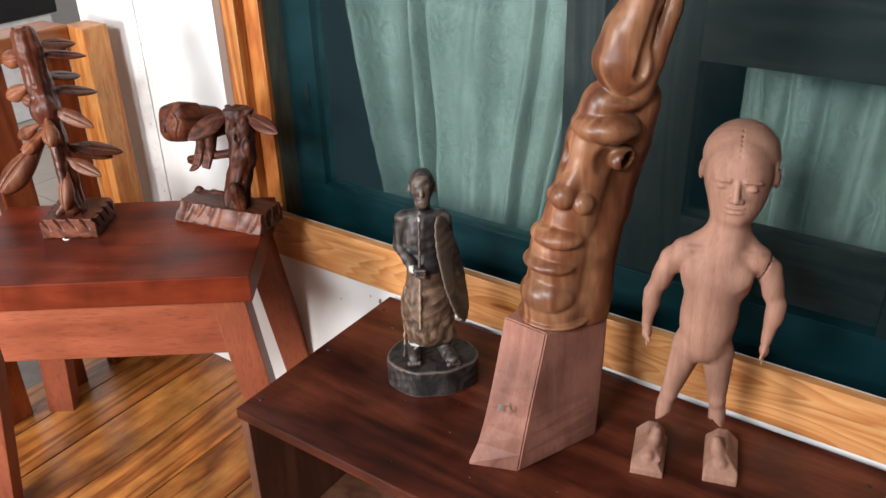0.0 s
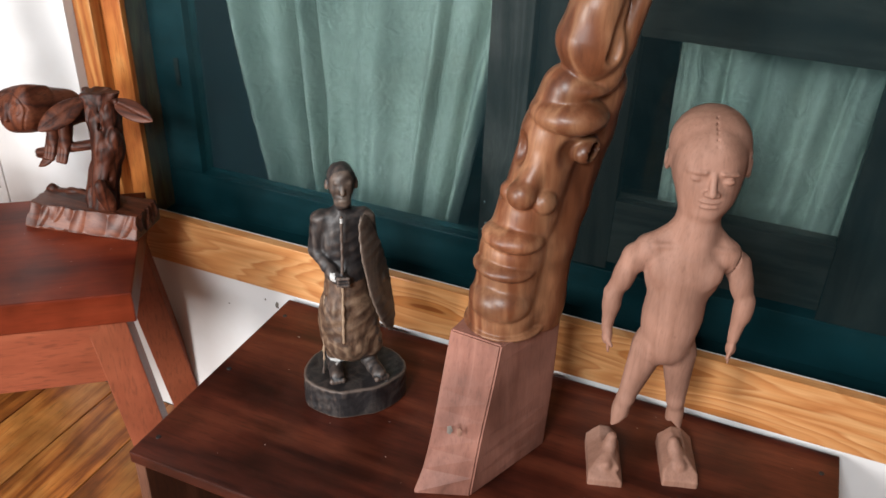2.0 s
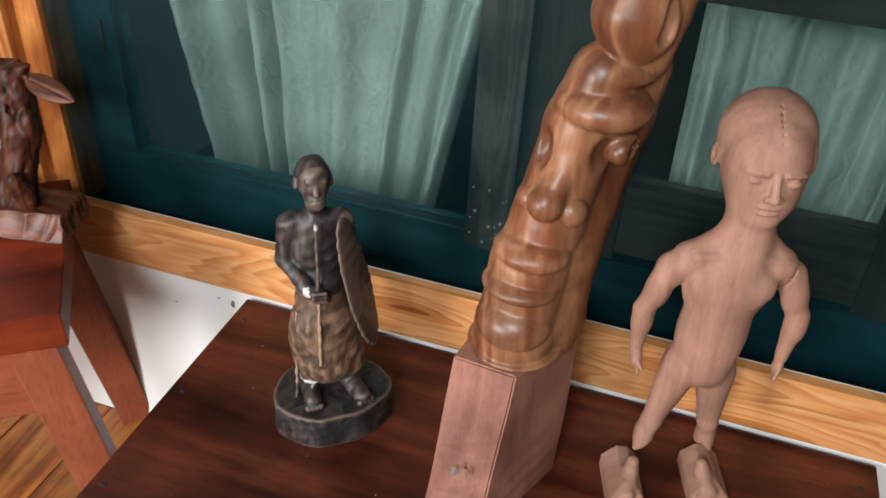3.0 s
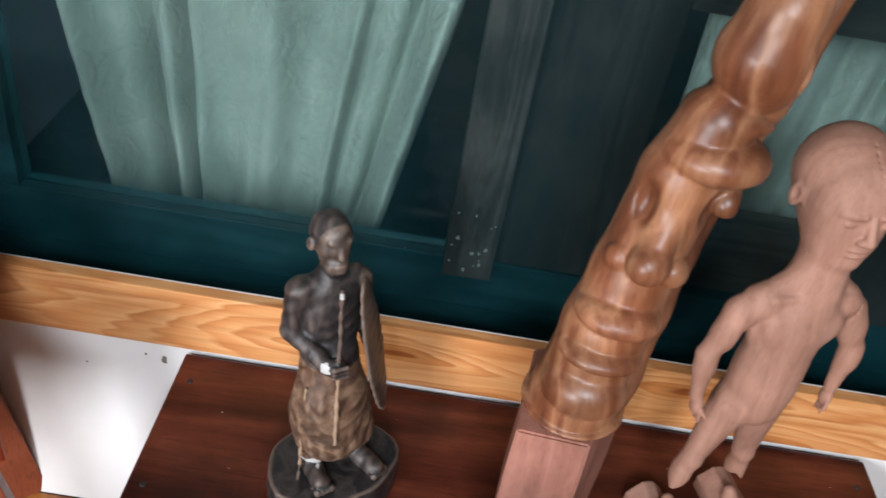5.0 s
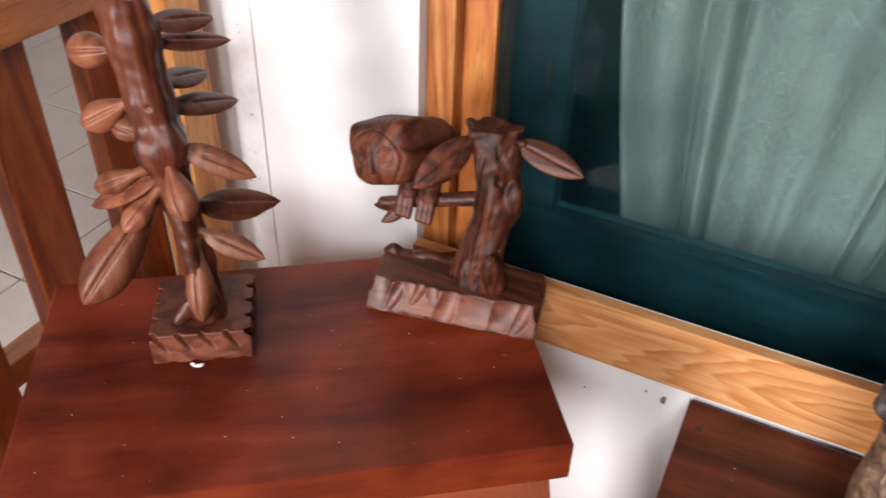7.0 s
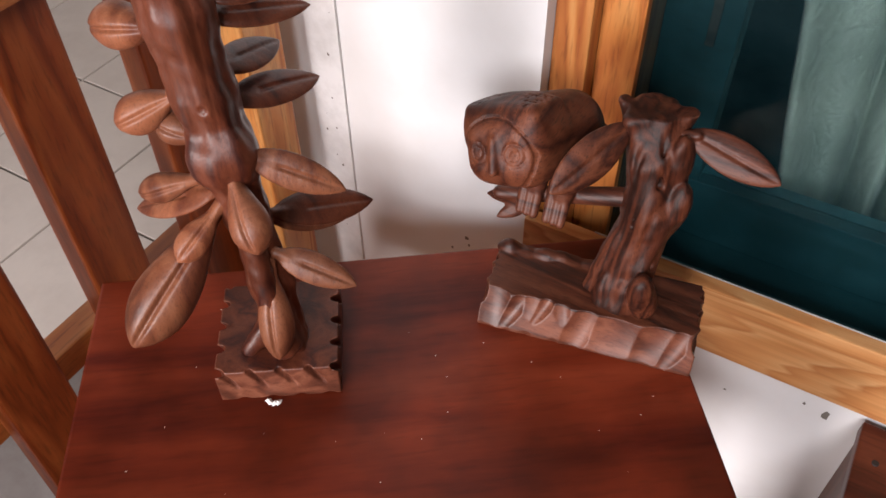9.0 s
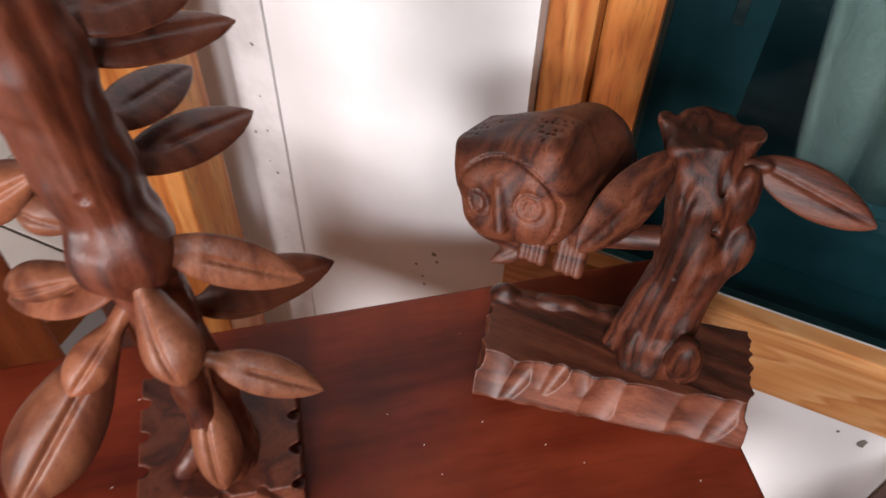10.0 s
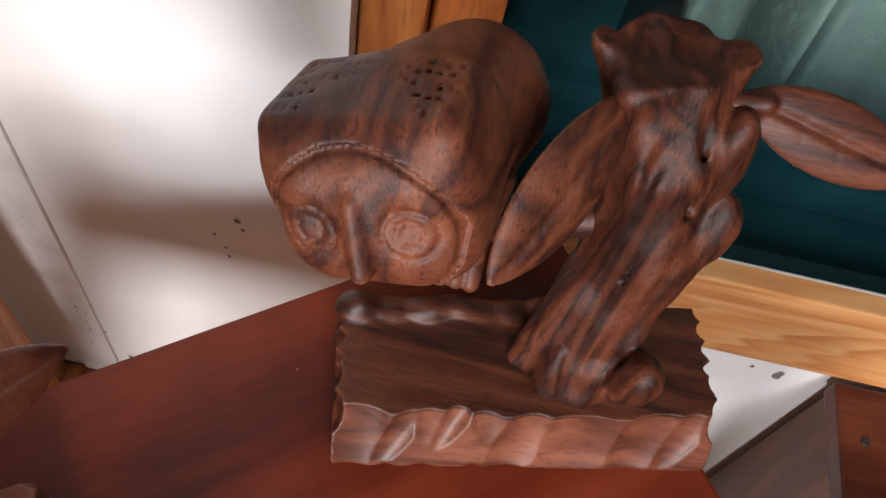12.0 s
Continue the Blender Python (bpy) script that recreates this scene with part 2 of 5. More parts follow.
OLDWOOD = wood("weathered_window_wood", (0.045, 0.035, 0.03), (0.085, 0.062, 0.05), (0.13, 0.10, 0.085), (1, 10, 10), 5, 0.7, 0.6, 0.4, 0.2, 0.4, 1.2)
OLDWOOD_UP = wood("weathered_window_wood_up", (0.040, 0.028, 0.024), (0.068, 0.048, 0.040), (0.10, 0.075, 0.065), (10, 10, 1), 5, 0.7, 0.6, 0.35, 0.2, 0.4, 1.2)
MULLIONWOOD = wood("grey_worn_mullion_wood", (0.085, 0.065, 0.058), (0.16, 0.12, 0.108), (0.27, 0.21, 0.19), (10, 10, 1), 5, 0.7, 0.6, 0.4, 0.2, 0.5, 1.2)
# for walls added out of view; the dark brown lowers the fill light
BROWNWALL = paint("brown_wall", (0.17, 0.10, 0.06), 0.6, (0.11, 0.065, 0.04), 0.5, 3.0)
# near-black colour stands in for the lack of light behind the window
DARKROOM = paint("room_darkness_paint", (0.018, 0.032, 0.042), 0.9)
SEAM = paint("grey_white_strip", (0.75, 0.75, 0.75), 0.8, (0.42, 0.41, 0.40), 0.6, 14.0, 0.4)
MARK = paint("wall_mark_dirt", (0.17, 0.15, 0.13), 0.9)
CHIP = paint("white_chip", (0.8, 0.78, 0.75), 0.8)


def curtain_cloth():
    m, n, l, b = nodes_of("green_satin_curtain", 0.55, 0.4)
    mp = mapping(n, l, (1, 1, 1))
    c = noise_tex(n, l, mp.outputs[0], 7, 4)
    r = ramp(n, [(0.3, (0.34, 0.38, 0.33)), (0.7, (0.54, 0.57, 0.50))])
    l.new(c.outputs["Fac"], r.inputs[0])
    l.new(r.outputs[0], b.inputs["Base Color"])
    b.inputs["Sheen Weight"].default_value = 0.2
    w = noise_tex(n, l, mp.outputs[0], 26, 3, 0.5, 1.5)
    bump(n, l, b, w.outputs["Fac"], 0.8, 0.007)
    return m


def screen_mesh():
    """Green fly screen: fine threads that let about half of the view through."""
    m = bpy.data.materials.new("green_fly_screen")
    m.use_nodes = True
    n, l = m.node_tree.nodes, m.node_tree.links
    out = n["Material Output"]
    b = n["Principled BSDF"]
    b.inputs["Base Color"].default_value = (0.005, 0.055, 0.068, 1)
    b.inputs["Roughness"].default_value = 0.45
    tr = n.new("ShaderNodeBsdfTransparent")
    tr.inputs[0].default_value = (0.65, 0.705, 0.708, 1)
    mx = n.new("ShaderNodeMixShader")
    mx.inputs[0].default_value = 0.10
    l.new(tr.outputs[0], mx.inputs[1])
    l.new(b.outputs[0], mx.inputs[2])
    l.new(mx.outputs[0], out.inputs[0])
    return m


def glass():
    m, n, l, b = nodes_of("window_glass", 0.03, 0.5)
    b.inputs["Transmission Weight"].default_value = 1.0
    b.inputs["IOR"].default_value = 1.45
    b.inputs["Base Color"].default_value = (0.98, 0.99, 0.985, 1)
    return m


CURTAIN, SCREEN, GLASS = curtain_cloth(), screen_mesh(), glass()

# ---- builders ----


def finish(bm, name, mats, smooth=False):
    me = bpy.data.meshes.new(name)
    bmesh.ops.recalc_face_normals(bm, faces=bm.faces)
    bm.to_mesh(me)
    bm.free()
    for m in mats if isinstance(mats, (list, tuple)) else [mats]:
        me.materials.append(m)
    if smooth:
        me.shade_smooth()
    return me


def part(name, bm, material, parent, label=""):
    ob = new(name, finish(bm, name, material))
    ob.parent = parent
    return tagged(ob, label)


def thing(name, x=0, y=0, z=0, rz=0, **tags):
    ob = new(name)
    ob.empty_display_size = 0.05
    ob.matrix_world = pose(x, y, z, 0, 0, rz)
    return tagged(ob, **tags)


def box(x0, x1, y0, y1, z0, z1, bevel=0.002, bm=None):
    bm = bm or bmesh.new()
    vs = [bm.verts.new((x, y, z)) for x in (x0, x1) for y in (y0, y1) for z in (z0, z1)]
    fs = [bm.faces.new([vs[i] for i in f]) for f in ((0, 1, 3, 2), (4, 6, 7, 5), (0, 4, 5, 1), (2, 3, 7, 6), (0, 2, 6, 4), (1, 5, 7, 3))]
    if bevel:
        es = {e for f in fs for e in f.edges}
        bmesh.ops.bevel(bm, geom=list(es), offset=bevel, segments=2, affect="EDGES", profile=0.6)
    return bm


def beam(p, q, wx, wy, bevel=0.002, up=(0, 1, 0)):
    """A straight bar of wx by wy from p to q."""
    p, q = Vector(p), Vector(q)
    z = (q - p).normalized()
    y = Vector(up)
    x = y.cross(z).normalized()
    y = z.cross(x)
    bm = box(-wx / 2, wx / 2, -wy / 2, wy / 2, 0, (q - p).length, bevel)
    m = Matrix((x, y, z)).transposed().to_4x4()
    m.translation = p
    bm.transform(m)
    return bm


def crumb(bm, x, y, z, r, seed):
    q = random.Random(seed)
    lo = [bm.verts.new((x + r * math.cos(k * 1.2566) * q.uniform(0.6, 1.3), y + r * math.sin(k * 1.2566) * q.uniform(0.6, 1.3), z)) for k in range(5)]
    top = bm.verts.new((x, y, z + r * 0.7))
    bm.faces.new(lo)
    for k in range(5):
        bm.faces.new((lo[k], lo[(k + 1) % 5], top))


# ---- carvings: solid shapes blended on a grid and skinned ----


class Carving:
    def __init__(self, lo, hi, h):
        self.lo, self.h = np.array(lo, float), h
        self.n = np.ceil((np.array(hi) - self.lo) / h).astype(int) + 1
        self.f = np.full(self.n, 0.05, np.float32)

    def window(self, lo, hi):
        a = np.clip(np.floor((np.array(lo) - self.lo) / self.h).astype(int), 0, self.n)
        b = np.clip(np.ceil((np.array(hi) - self.lo) / self.h).astype(int) + 1, 0, self.n)
        ax = [(self.lo[i] + self.h * np.arange(a[i], b[i])).astype(np.float32) for i in range(3)]
        return tuple(slice(a[i], b[i]) for i in range(3)), ax[0][:, None, None], ax[1][None, :, None], ax[2][None, None, :]

    def put(self, fn, lo, hi, k=0.004, cut=False):
        k = max(k, 1e-5)
        pad = 2 * k + 2 * self.h
        s, X, Y, Z = self.window(np.array(lo) - pad, np.array(hi) + pad)
        if 0 in self.f[s].shape:
            return
        d, a = fn(X, Y, Z), self.f[s]
        if cut:
            d = -d
            e = np.maximum(k - np.abs(a - d), 0) / k
            self.f[s] = np.maximum(a, d) + e * e * k * 0.25
        else:
            e = np.maximum(k - np.abs(a - d), 0) / k
            self.f[s] = np.minimum(a, d) - e * e * k * 0.25

    def ball(self, c, r, k=0.004, cut=False):
        c = np.array(c, float)
        self.put(lambda X, Y, Z: np.sqrt((X - c[0]) ** 2 + (Y - c[1]) ** 2 + (Z - c[2]) ** 2) - r, c - r, c + r, k, cut)

    def egg(self, c, r, axes=None, k=0.004, cut=False):
        c, r = np.array(c, float), np.array(r, float)
        A = np.eye(3) if axes is None else np.array(axes, float)

        def fn(X, Y, Z):
            q = [(A[i, 0] * (X - c[0]) + A[i, 1] * (Y - c[1]) + A[i, 2] * (Z - c[2])) for i in range(3)]
            k0 = np.sqrt(sum((q[i] / r[i]) ** 2 for i in range(3)))
            k1 = np.sqrt(sum((q[i] / r[i] ** 2) ** 2 for i in range(3))) + 1e-6
            return k0 * (k0 - 1) / k1
        m = np.sqrt(((A.T * r) ** 2).sum(1))
        self.put(fn, c - m, c + m, k, cut)

    def rod(self, a, b, r1, r2=None, k=0.004, cut=False):
        a, b = np.array(a, float), np.array(b, float)
        r2 = r1 if r2 is None else r2
        ba = b - a
        l2 = (ba ** 2).sum() + 1e-12

        def fn(X, Y, Z):
            p = (X - a[0], Y - a[1], Z - a[2])
            t = np.clip((p[0] * ba[0] + p[1] * ba[1] + p[2] * ba[2]) / l2, 0, 1)
            return np.sqrt(sum((p[i] - ba[i] * t) ** 2 for i in range(3))) - (r1 + (r2 - r1) * t)
        m = max(r1, r2)
        self.put(fn, np.minimum(a, b) - m, np.maximum(a, b) + m, k, cut)

    def chain(self, pts, k=0.006):
        for (a, ra), (b, rb) in zip(pts, pts[1:]):
            self.rod(a, b, ra, rb, k)

    def block(self, c, half, axes=None, rnd=0.002, k=0.003, cut=False):
        c, half = np.array(c, float), np.array(half, float)
        A = np.eye(3) if axes is None else np.array(axes, float)

        def fn(X, Y, Z):
            q = [np.abs(A[i, 0] * (X - c[0]) + A[i, 1] * (Y - c[1]) + A[i, 2] * (Z - c[2])) - half[i] + rnd for i in range(3)]
            out = np.sqrt(sum(np.maximum(v, 0) ** 2 for v in q))
            return out + np.minimum(np.maximum(np.maximum(q[0], q[1]), q[2]), 0) - rnd
        m = np.abs(A.T) @ half
        self.put(fn, c - m, c + m, k, cut)

    def drum(self, c, r, half, axes, rnd=0.003, k=0.003):
        """An upright oval drum."""
        c, A = np.array(c, float), np.array(axes, float)

        def fn(X, Y, Z):
            p, q = A[0, 0] * (X - c[0]) + A[0, 1] * (Y - c[1]), A[1, 0] * (X - c[0]) + A[1, 1] * (Y - c[1])
            an = np.arctan2(q, p)
            rad = (np.sqrt((p / r[0]) ** 2 + (q / r[1]) ** 2) - 1 - 0.025 * np.sin(3 * an + 1) - 0.018 * np.sin(7 * an)) * min(r)
            h = np.abs(Z - c[2]) - half
            return np.minimum(np.maximum(rad, h), 0) + np.sqrt(np.maximum(rad + rnd, 0) ** 2 + np.maximum(h + rnd, 0) ** 2) - rnd * (np.maximum(rad, h) > -rnd)
        m = np.array((max(r), max(r), half))
        self.put(fn, c - m, c + m, k)

    def leaf(self, a, b, normal, w, th=0.003, sag=0.0, vein=0.35, full=0.8, k=0.002):
        """A leaf or pod from its stem a to its tip b, w wide to each side and th thick to each side."""
        a, b = np.array(a, float), np.array(b, float)
        ln = np.linalg.norm(b - a)
        e = (b - a) / ln
        nn = np.array(normal, float)
        nn -= e * (nn @ e)
        nn /= np.linalg.norm(nn)
        s = np.cross(nn, e)

        def fn(X, Y, Z):
            p = (X - a[0], Y - a[1], Z - a[2])
            t = (p[0] * e[0] + p[1] * e[1] + p[2] * e[2]) / ln
            y = p[0] * s[0] + p[1] * s[1] + p[2] * s[2]
            tc = np.clip(t, 0.0, 1.0)
            z = p[0] * nn[0] + p[1] * nn[1] + p[2] * nn[2] + sag * ln * tc * tc
            prof = (np.clip(4 * tc ** full * (1 - tc ** full), 0, 1)) ** 0.75
            ww = np.maximum(w * prof, 0.0014)
            tt = np.maximum(th * (0.35 + 0.65 * prof), 0.0014)
            groove = vein * np.exp(-(y / (0.08 * w + 0.0006)) ** 2) + 0.12 * vein * np.exp(-(((np.abs(y) / w * 0.5 - t * 5.0) % 1.0 - 0.5) / 0.09) ** 2) * (th < 0.006)
            groove = groove * np.clip(1.1 - np.abs(y) / ww, 0, 1)
            zz = z / (tt * (1 - groove))
            d = (np.sqrt((y / ww) ** 2 + zz ** 2) - 1) * np.minimum(ww, tt)
            over = np.maximum(np.maximum(-t, t - 1), 0) * ln
            return np.where(over > 0, np.maximum(d, over), d)
        m = max(w, th) + abs(sag) * ln
        self.put(fn, np.minimum(a, b) - m, np.maximum(a, b) + m, k)

    def engrave(self, fn, lo, hi, depth):
        """A shallow groove where the band fn is negative, of even depth below the skin."""
        s, X, Y, Z = self.window(lo, hi)
        f = self.f[s]
        self.f[s] = np.maximum(f, np.minimum(-fn(X, Y, Z), f + depth))

    def flutes(self, line, amp, count, twist):
        """Lengthwise folds round an upright stem whose axis is line(z)."""
        _, X, Y, Z = self.window(self.lo, self.lo + self.h * self.n)
        cx, cy = line(Z)
        an = np.arctan2(Y - cy, X - cx)
        self.f += (amp * (np.sin(count * an + twist * Z) + 0.5 * np.sin((count * 2 + 1) * an - 1.7 * twist * Z + 1.0))).astype(np.float32)

    def relief(self, amp, size, seed=1):
        """Shallow tool marks all over."""
        rng = np.random.default_rng(seed)
        _, X, Y, Z = self.window(self.lo, self.lo + self.h * self.n)
        for _i in range(5):
            w = rng.normal(size=3) / size * 2.2
            self.f += (amp / 5 * np.sin(w[0] * X + w[1] * Y + w[2] * Z + rng.uniform(0, 6.3))).astype(np.float32)

    def skin(self):
        f, n = self.f, self.n
        f[0], f[-1], f[:, 0], f[:, -1], f[:, :, 0], f[:, :, -1] = (np.maximum(v, 1e-4) for v in (f[0], f[-1], f[:, 0], f[:, -1], f[:, :, 0], f[:, :, -1]))
        inside = f < 0
        cnt = np.zeros(n - 1, np.int8)
        for i in (0, 1):
            for j in (0, 1):
                for k in (0, 1):
                    cnt += inside[i:n[0] - 1 + i, j:n[1] - 1 + j, k:n[2] - 1 + k]
        act = (cnt > 0) & (cnt < 8)
        I = np.argwhere(act)
        idx = np.full(n - 1, -1, np.int64)
        idx[act] = np.arange(len(I))
        tot, num = np.zeros((len(I), 3)), np.zeros(len(I))
        corner = [(i, j, k) for i in (0, 1) for j in (0, 1) for k in (0, 1)]
        val = {c: f[I[:, 0] + c[0], I[:, 1] + c[1], I[:, 2] + c[2]] for c in corner}
        for c in corner:
            for ax in range(3):
                if c[ax] == 0:
                    d = list(c)
                    d[ax] = 1
                    va, vb = val[c], val[tuple(d)]
                    hit = (va < 0) != (vb < 0)
                    t = np.where(hit, va / np.where(hit, va - vb, 1), 0)
                    p = np.tile(np.array(c, float), (len(I), 1))
                    p[:, ax] += t
                    tot += p * hit[:, None]
                    num += hit
        verts = self.lo + self.h * (I + tot / num[:, None])
        quads = []
        for ax in range(3):
            u, v = (ax + 1) % 3, (ax + 2) % 3
            sa = [slice(None)] * 3
            sb = [slice(None)] * 3
            sa[ax], sb[ax] = slice(0, -1), slice(1, None)
            ch = inside[tuple(sa)] != inside[tuple(sb)]
            E_ = np.argwhere(ch)
            E_ = E_[(E_[:, u] > 0) & (E_[:, v] > 0) & (E_[:, u] < n[u] - 1) & (E_[:, v] < n[v] - 1)]
            first = inside[E_[:, 0], E_[:, 1], E_[:, 2]]
            q = []
            for du, dv in ((-1, -1), (0, -1), (0, 0), (-1, 0)):
                c = E_.copy()
                c[:, u] += du
                c[:, v] += dv
                q.append(idx[c[:, 0], c[:, 1], c[:, 2]])
            q = np.stack(q, 1)
            q[~first] = q[~first][:, ::-1]
            quads.append(q)
        return verts, np.concatenate(quads)


def carved(name, cv, origin, mats, pick=None, extra=None, parent=None, **tags):
    """One mesh from a carving; pick(x, y, z) gives each face's material."""
    v, q = cv.skin()
    o = np.array(origin, float)
    verts, faces = (v - o).tolist(), q.tolist()
    mid = v[q].mean(1)
    which = np.zeros(len(q), np.int32) if pick is None else pick(mid[:, 0], mid[:, 1], mid[:, 2]).astype(np.int32)
    which = which.tolist()
    flat = len(faces)
    if extra:
        ev, ef, em = extra
        base = len(verts)
        verts += [tuple(np.array(p) - o) for p in ev]
        faces += [[base + i for i in f] for f in ef]
        which += [em] * len(ef)
    me = bpy.data.meshes.new(name)
    me.from_pydata(verts, [], faces)
    for m in mats:
        me.materials.append(m)
    me.polygons.foreach_set("material_index", which)
    me.polygons.foreach_set("use_smooth", [True] * flat + [False] * (len(faces) - flat))
    me.update()
    ob = new(name, me)
    if parent:
        ob.parent = parent
        ob.location = o - np.array(parent.location)
    else:
        ob.location = origin
    return tagged(ob, **tags)


def frame_axes(fx, fy):
    """Side, forward and up axes for a figure that faces (fx, fy)."""
    l = math.hypot(fx, fy)
    fwd = np.array((fx / l, fy / l, 0))
    side = np.array((-fwd[1], fwd[0], 0))
    return np.array((side, fwd, (0, 0, 1)))


# ---- structure ----
ROOM_R, HALL_L, HALL_F, TOP = 2.6, -3.3, 2.4, 2.7
PX = -0.92   # end of the window wall and edge between boards and tiles


def wall(name, x0, x1, y0, y1, z0=0.0, z1=TOP, mat=WALLPAINT, label="white painted plaster wall"):
    ob = new(name, finish(box(x0, x1, y0, y1, z0, z1, 0), name, mat))
    return tagged(ob, label, "wall", kind="structure")


# window wall with the opening left of the glass kept as one pier
W0, W1 = 0.01, 0.19
WIN_L, WIN_R, WIN_B, WIN_T = -0.437, 1.75, 0.44, 2.05
wall("wall_north_pier", PX, WIN_L, W0, W1, label="white wooden wall with nail holes and grey stains")
wall("wall_north_below", WIN_L, WIN_R, W0, W1, 0, WIN_B, label="white wall below the window sill")
wall("wall_north_above", WIN_L, WIN_R, W0, W1, WIN_T, TOP)
wall("wall_north_end", WIN_R, ROOM_R, W0, W1)
wall("wall_east", ROOM_R, ROOM_R + 0.15, BACK - 0.15, W1, mat=BROWNWALL, label="unseen side wall, brown to cut bounced light")
# south wall with a doorway and a window
D0, D1, D2, D3 = -1.24, -0.56, 0.60, 1.50     # low window: sides, sill, head
E0, E1, E2, E3 = 0.03, 0.81, 1.90, 2.46        # high window
for nm, x0, x1, z0, z1 in (("a", HALL_L, D0, 0, TOP), ("b", D1, E0, 0, TOP), ("c", E1, ROOM_R, 0, TOP), ("d", D0, D1, D3, TOP),
                           ("e", D0, D1, 0, D2), ("f", E0, E1, 0, E2), ("g", E0, E1, E3, TOP)):
    wall("wall_south_" + nm, x0, x1, BACK - 0.15, BACK, z0, z1, BROWNWALL, "unseen wall across the room, brown to cut bounced light")
wall("wall_west", HALL_L - 0.15, HALL_L, BACK - 0.15, HALL_F)
wall("wall_hall", HALL_L, PX, HALL_F, HALL_F + 0.15)
wall("wall_hall_side", PX, PX + 0.15, W1, HALL_F)
# added backdrop behind the window; the room's darkness is put into its colour
wall("wall_backroom", PX + 0.15, ROOM_R, 1.6, 1.7, mat=DARKROOM, label="added wall behind the window, painted dark as unlit depth")
wall("floor_backroom", PX + 0.15, ROOM_R, W1, 1.6, -0.05, -0.002, mat=DARKROOM, label="added floor behind the window, painted dark as unlit depth")
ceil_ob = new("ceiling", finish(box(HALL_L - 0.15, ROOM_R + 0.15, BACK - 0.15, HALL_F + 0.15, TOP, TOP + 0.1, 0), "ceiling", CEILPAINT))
tagged(ceil_ob, "plain unseen ceiling, coloured dark to cut bounced light", "ceiling", kind="structure")

ground = new("floor", finish(box(HALL_L - 0.15, ROOM_R + 0.15, BACK - 0.15, HALL_F + 0.15, -0.12, -0.014, 0), "floor", GROUT))
tagged(ground, "varnished pine boards next to beige floor tiles", "floor", kind="structure")
_board = finish(box(0, 0.1420, BACK, W0 - 0.002, -0.014, 0.0, 0.0015), "floor_board", FLOORWOOD)
x = -0.935
while x < ROOM_R - 0.15:
    ob = new("floor_board", _board)
    ob.location.x = x
    ob.parent = ground
    x += 0.1455
_tile = finish(box(-0.162, 0.162, -0.162, 0.162, -0.014, -0.003, 0.0015), "floor_tile", TILE)
for i in range(7):
    for j in range(-8, 8):
        tx, ty = -1.5 + 0.165 + 0.33 * (1 - i), 0.05 + 0.165 + 0.33 * j
        if tx + 0.162 < -0.936 and BACK + 0.16 < ty < HALL_F - 0.16:
            ob = new("floor_tile", _tile)
            ob.location = (tx, ty, 0)
            ob.parent = ground

batten = new("trim", finish(box(-0.748, -0.700, W0 - 0.004, W0 + 0.002, 0.0, TOP, 0.001), "trim", SEAM))
tagged(batten, "greyish cover strip with nail holes on the white wall", "trim", kind="structure")
rng = random.Random(11)


def blot(bm, x, z, r, y, seed):
    """A flat uneven dirt mark on the wall."""
    q = random.Random(seed)
    ring = [bm.verts.new((x + r * math.cos(k * 0.785) * q.uniform(0.5, 1.2), y, z + r * math.sin(k * 0.785) * q.uniform(0.7, 1.7))) for k in range(8)]
    bm.faces.new(ring)


bm = bmesh.new()
for k in range(26):
    blot(bm, -0.722 + rng.gauss(0, 0.009), rng.uniform(0.06, 1.0), rng.uniform(0.0006, 0.0024), W0 - 0.0046, k)
nails = part("nail_hole", bm, MARK, batten)
nails["kind"] = "stuff"
bm = bmesh.new()
for x, z, r in ((-0.036, 0.369, 0.0055), (-0.062, 0.375, 0.002), (-0.545, 0.395, 0.0022), (-0.537, 0.376, 0.0018), (-0.535, 0.362, 0.002), (-0.70, 0.12, 0.003), (-0.735, 0.042, 0.014), (-0.712, 0.038, 0.010), (-0.523, 0.424, 0.003), (-0.519, 0.412, 0.002), (-0.68, 0.06, 0.004), (-0.15, 0.34, 0.002)):
    blot(bm, x, z, r, W0 - 0.0006, int(1000 * x))
marks = new("wall_mark", finish(bm, "wall_mark", MARK))
tagged(marks, "small dark scuffs on the white wall", "dirt mark", kind="stuff")

# ---- window ----
window = tagged(new("window_1"), "pine-framed window with green fly screen over old dark sashes", "window", kind="structure")
part("window_frame", box(-0.4365, -0.396, 0.030, 0.16, 0.4405, WIN_T - 0.001), PINE_UP, window, "reddish pine outer casing board")
part("window_frame", box(-0.3955, -0.350, 0.055, 0.16, 0.4405, WIN_T - 0.001), PINE_UP, window, "pale pine inner jamb board")
part("window_sill", box(-0.4365, WIN_R, -0.004, 0.016, 0.412, 0.516), SILLPINE, window, "pale varnished pine sill board with knots")
part("window_frame", box(-0.447, WIN_R, -0.012, 0.009, WIN_T, WIN_T + 0.09), PINE, window)
# added strip that draws the glint on the sill board's back edge
part("edge_glint", box(-0.352, WIN_R, 0.0140, 0.0158, 0.5162, 0.5175, 0.0004), SILVER, window, "thin pale strip painting the glint on the sill's back edge")
part("fly_screen", box(-0.3495, WIN_R, 0.0665, 0.0670, 0.4685, WIN_T, 0), SCREEN, window, "dark green fly screen mesh")
FY = 0.12
part("bottom_rail", box(-0.3495, WIN_R, FY, FY + 0.04, 0.4405, 0.553), TEALWOOD, window, "teal painted bottom rail")
part("stile", box(-0.3495, -0.268, FY, FY + 0.04, 0.5535, WIN_T), TEALWOOD, window, "teal painted side stile")
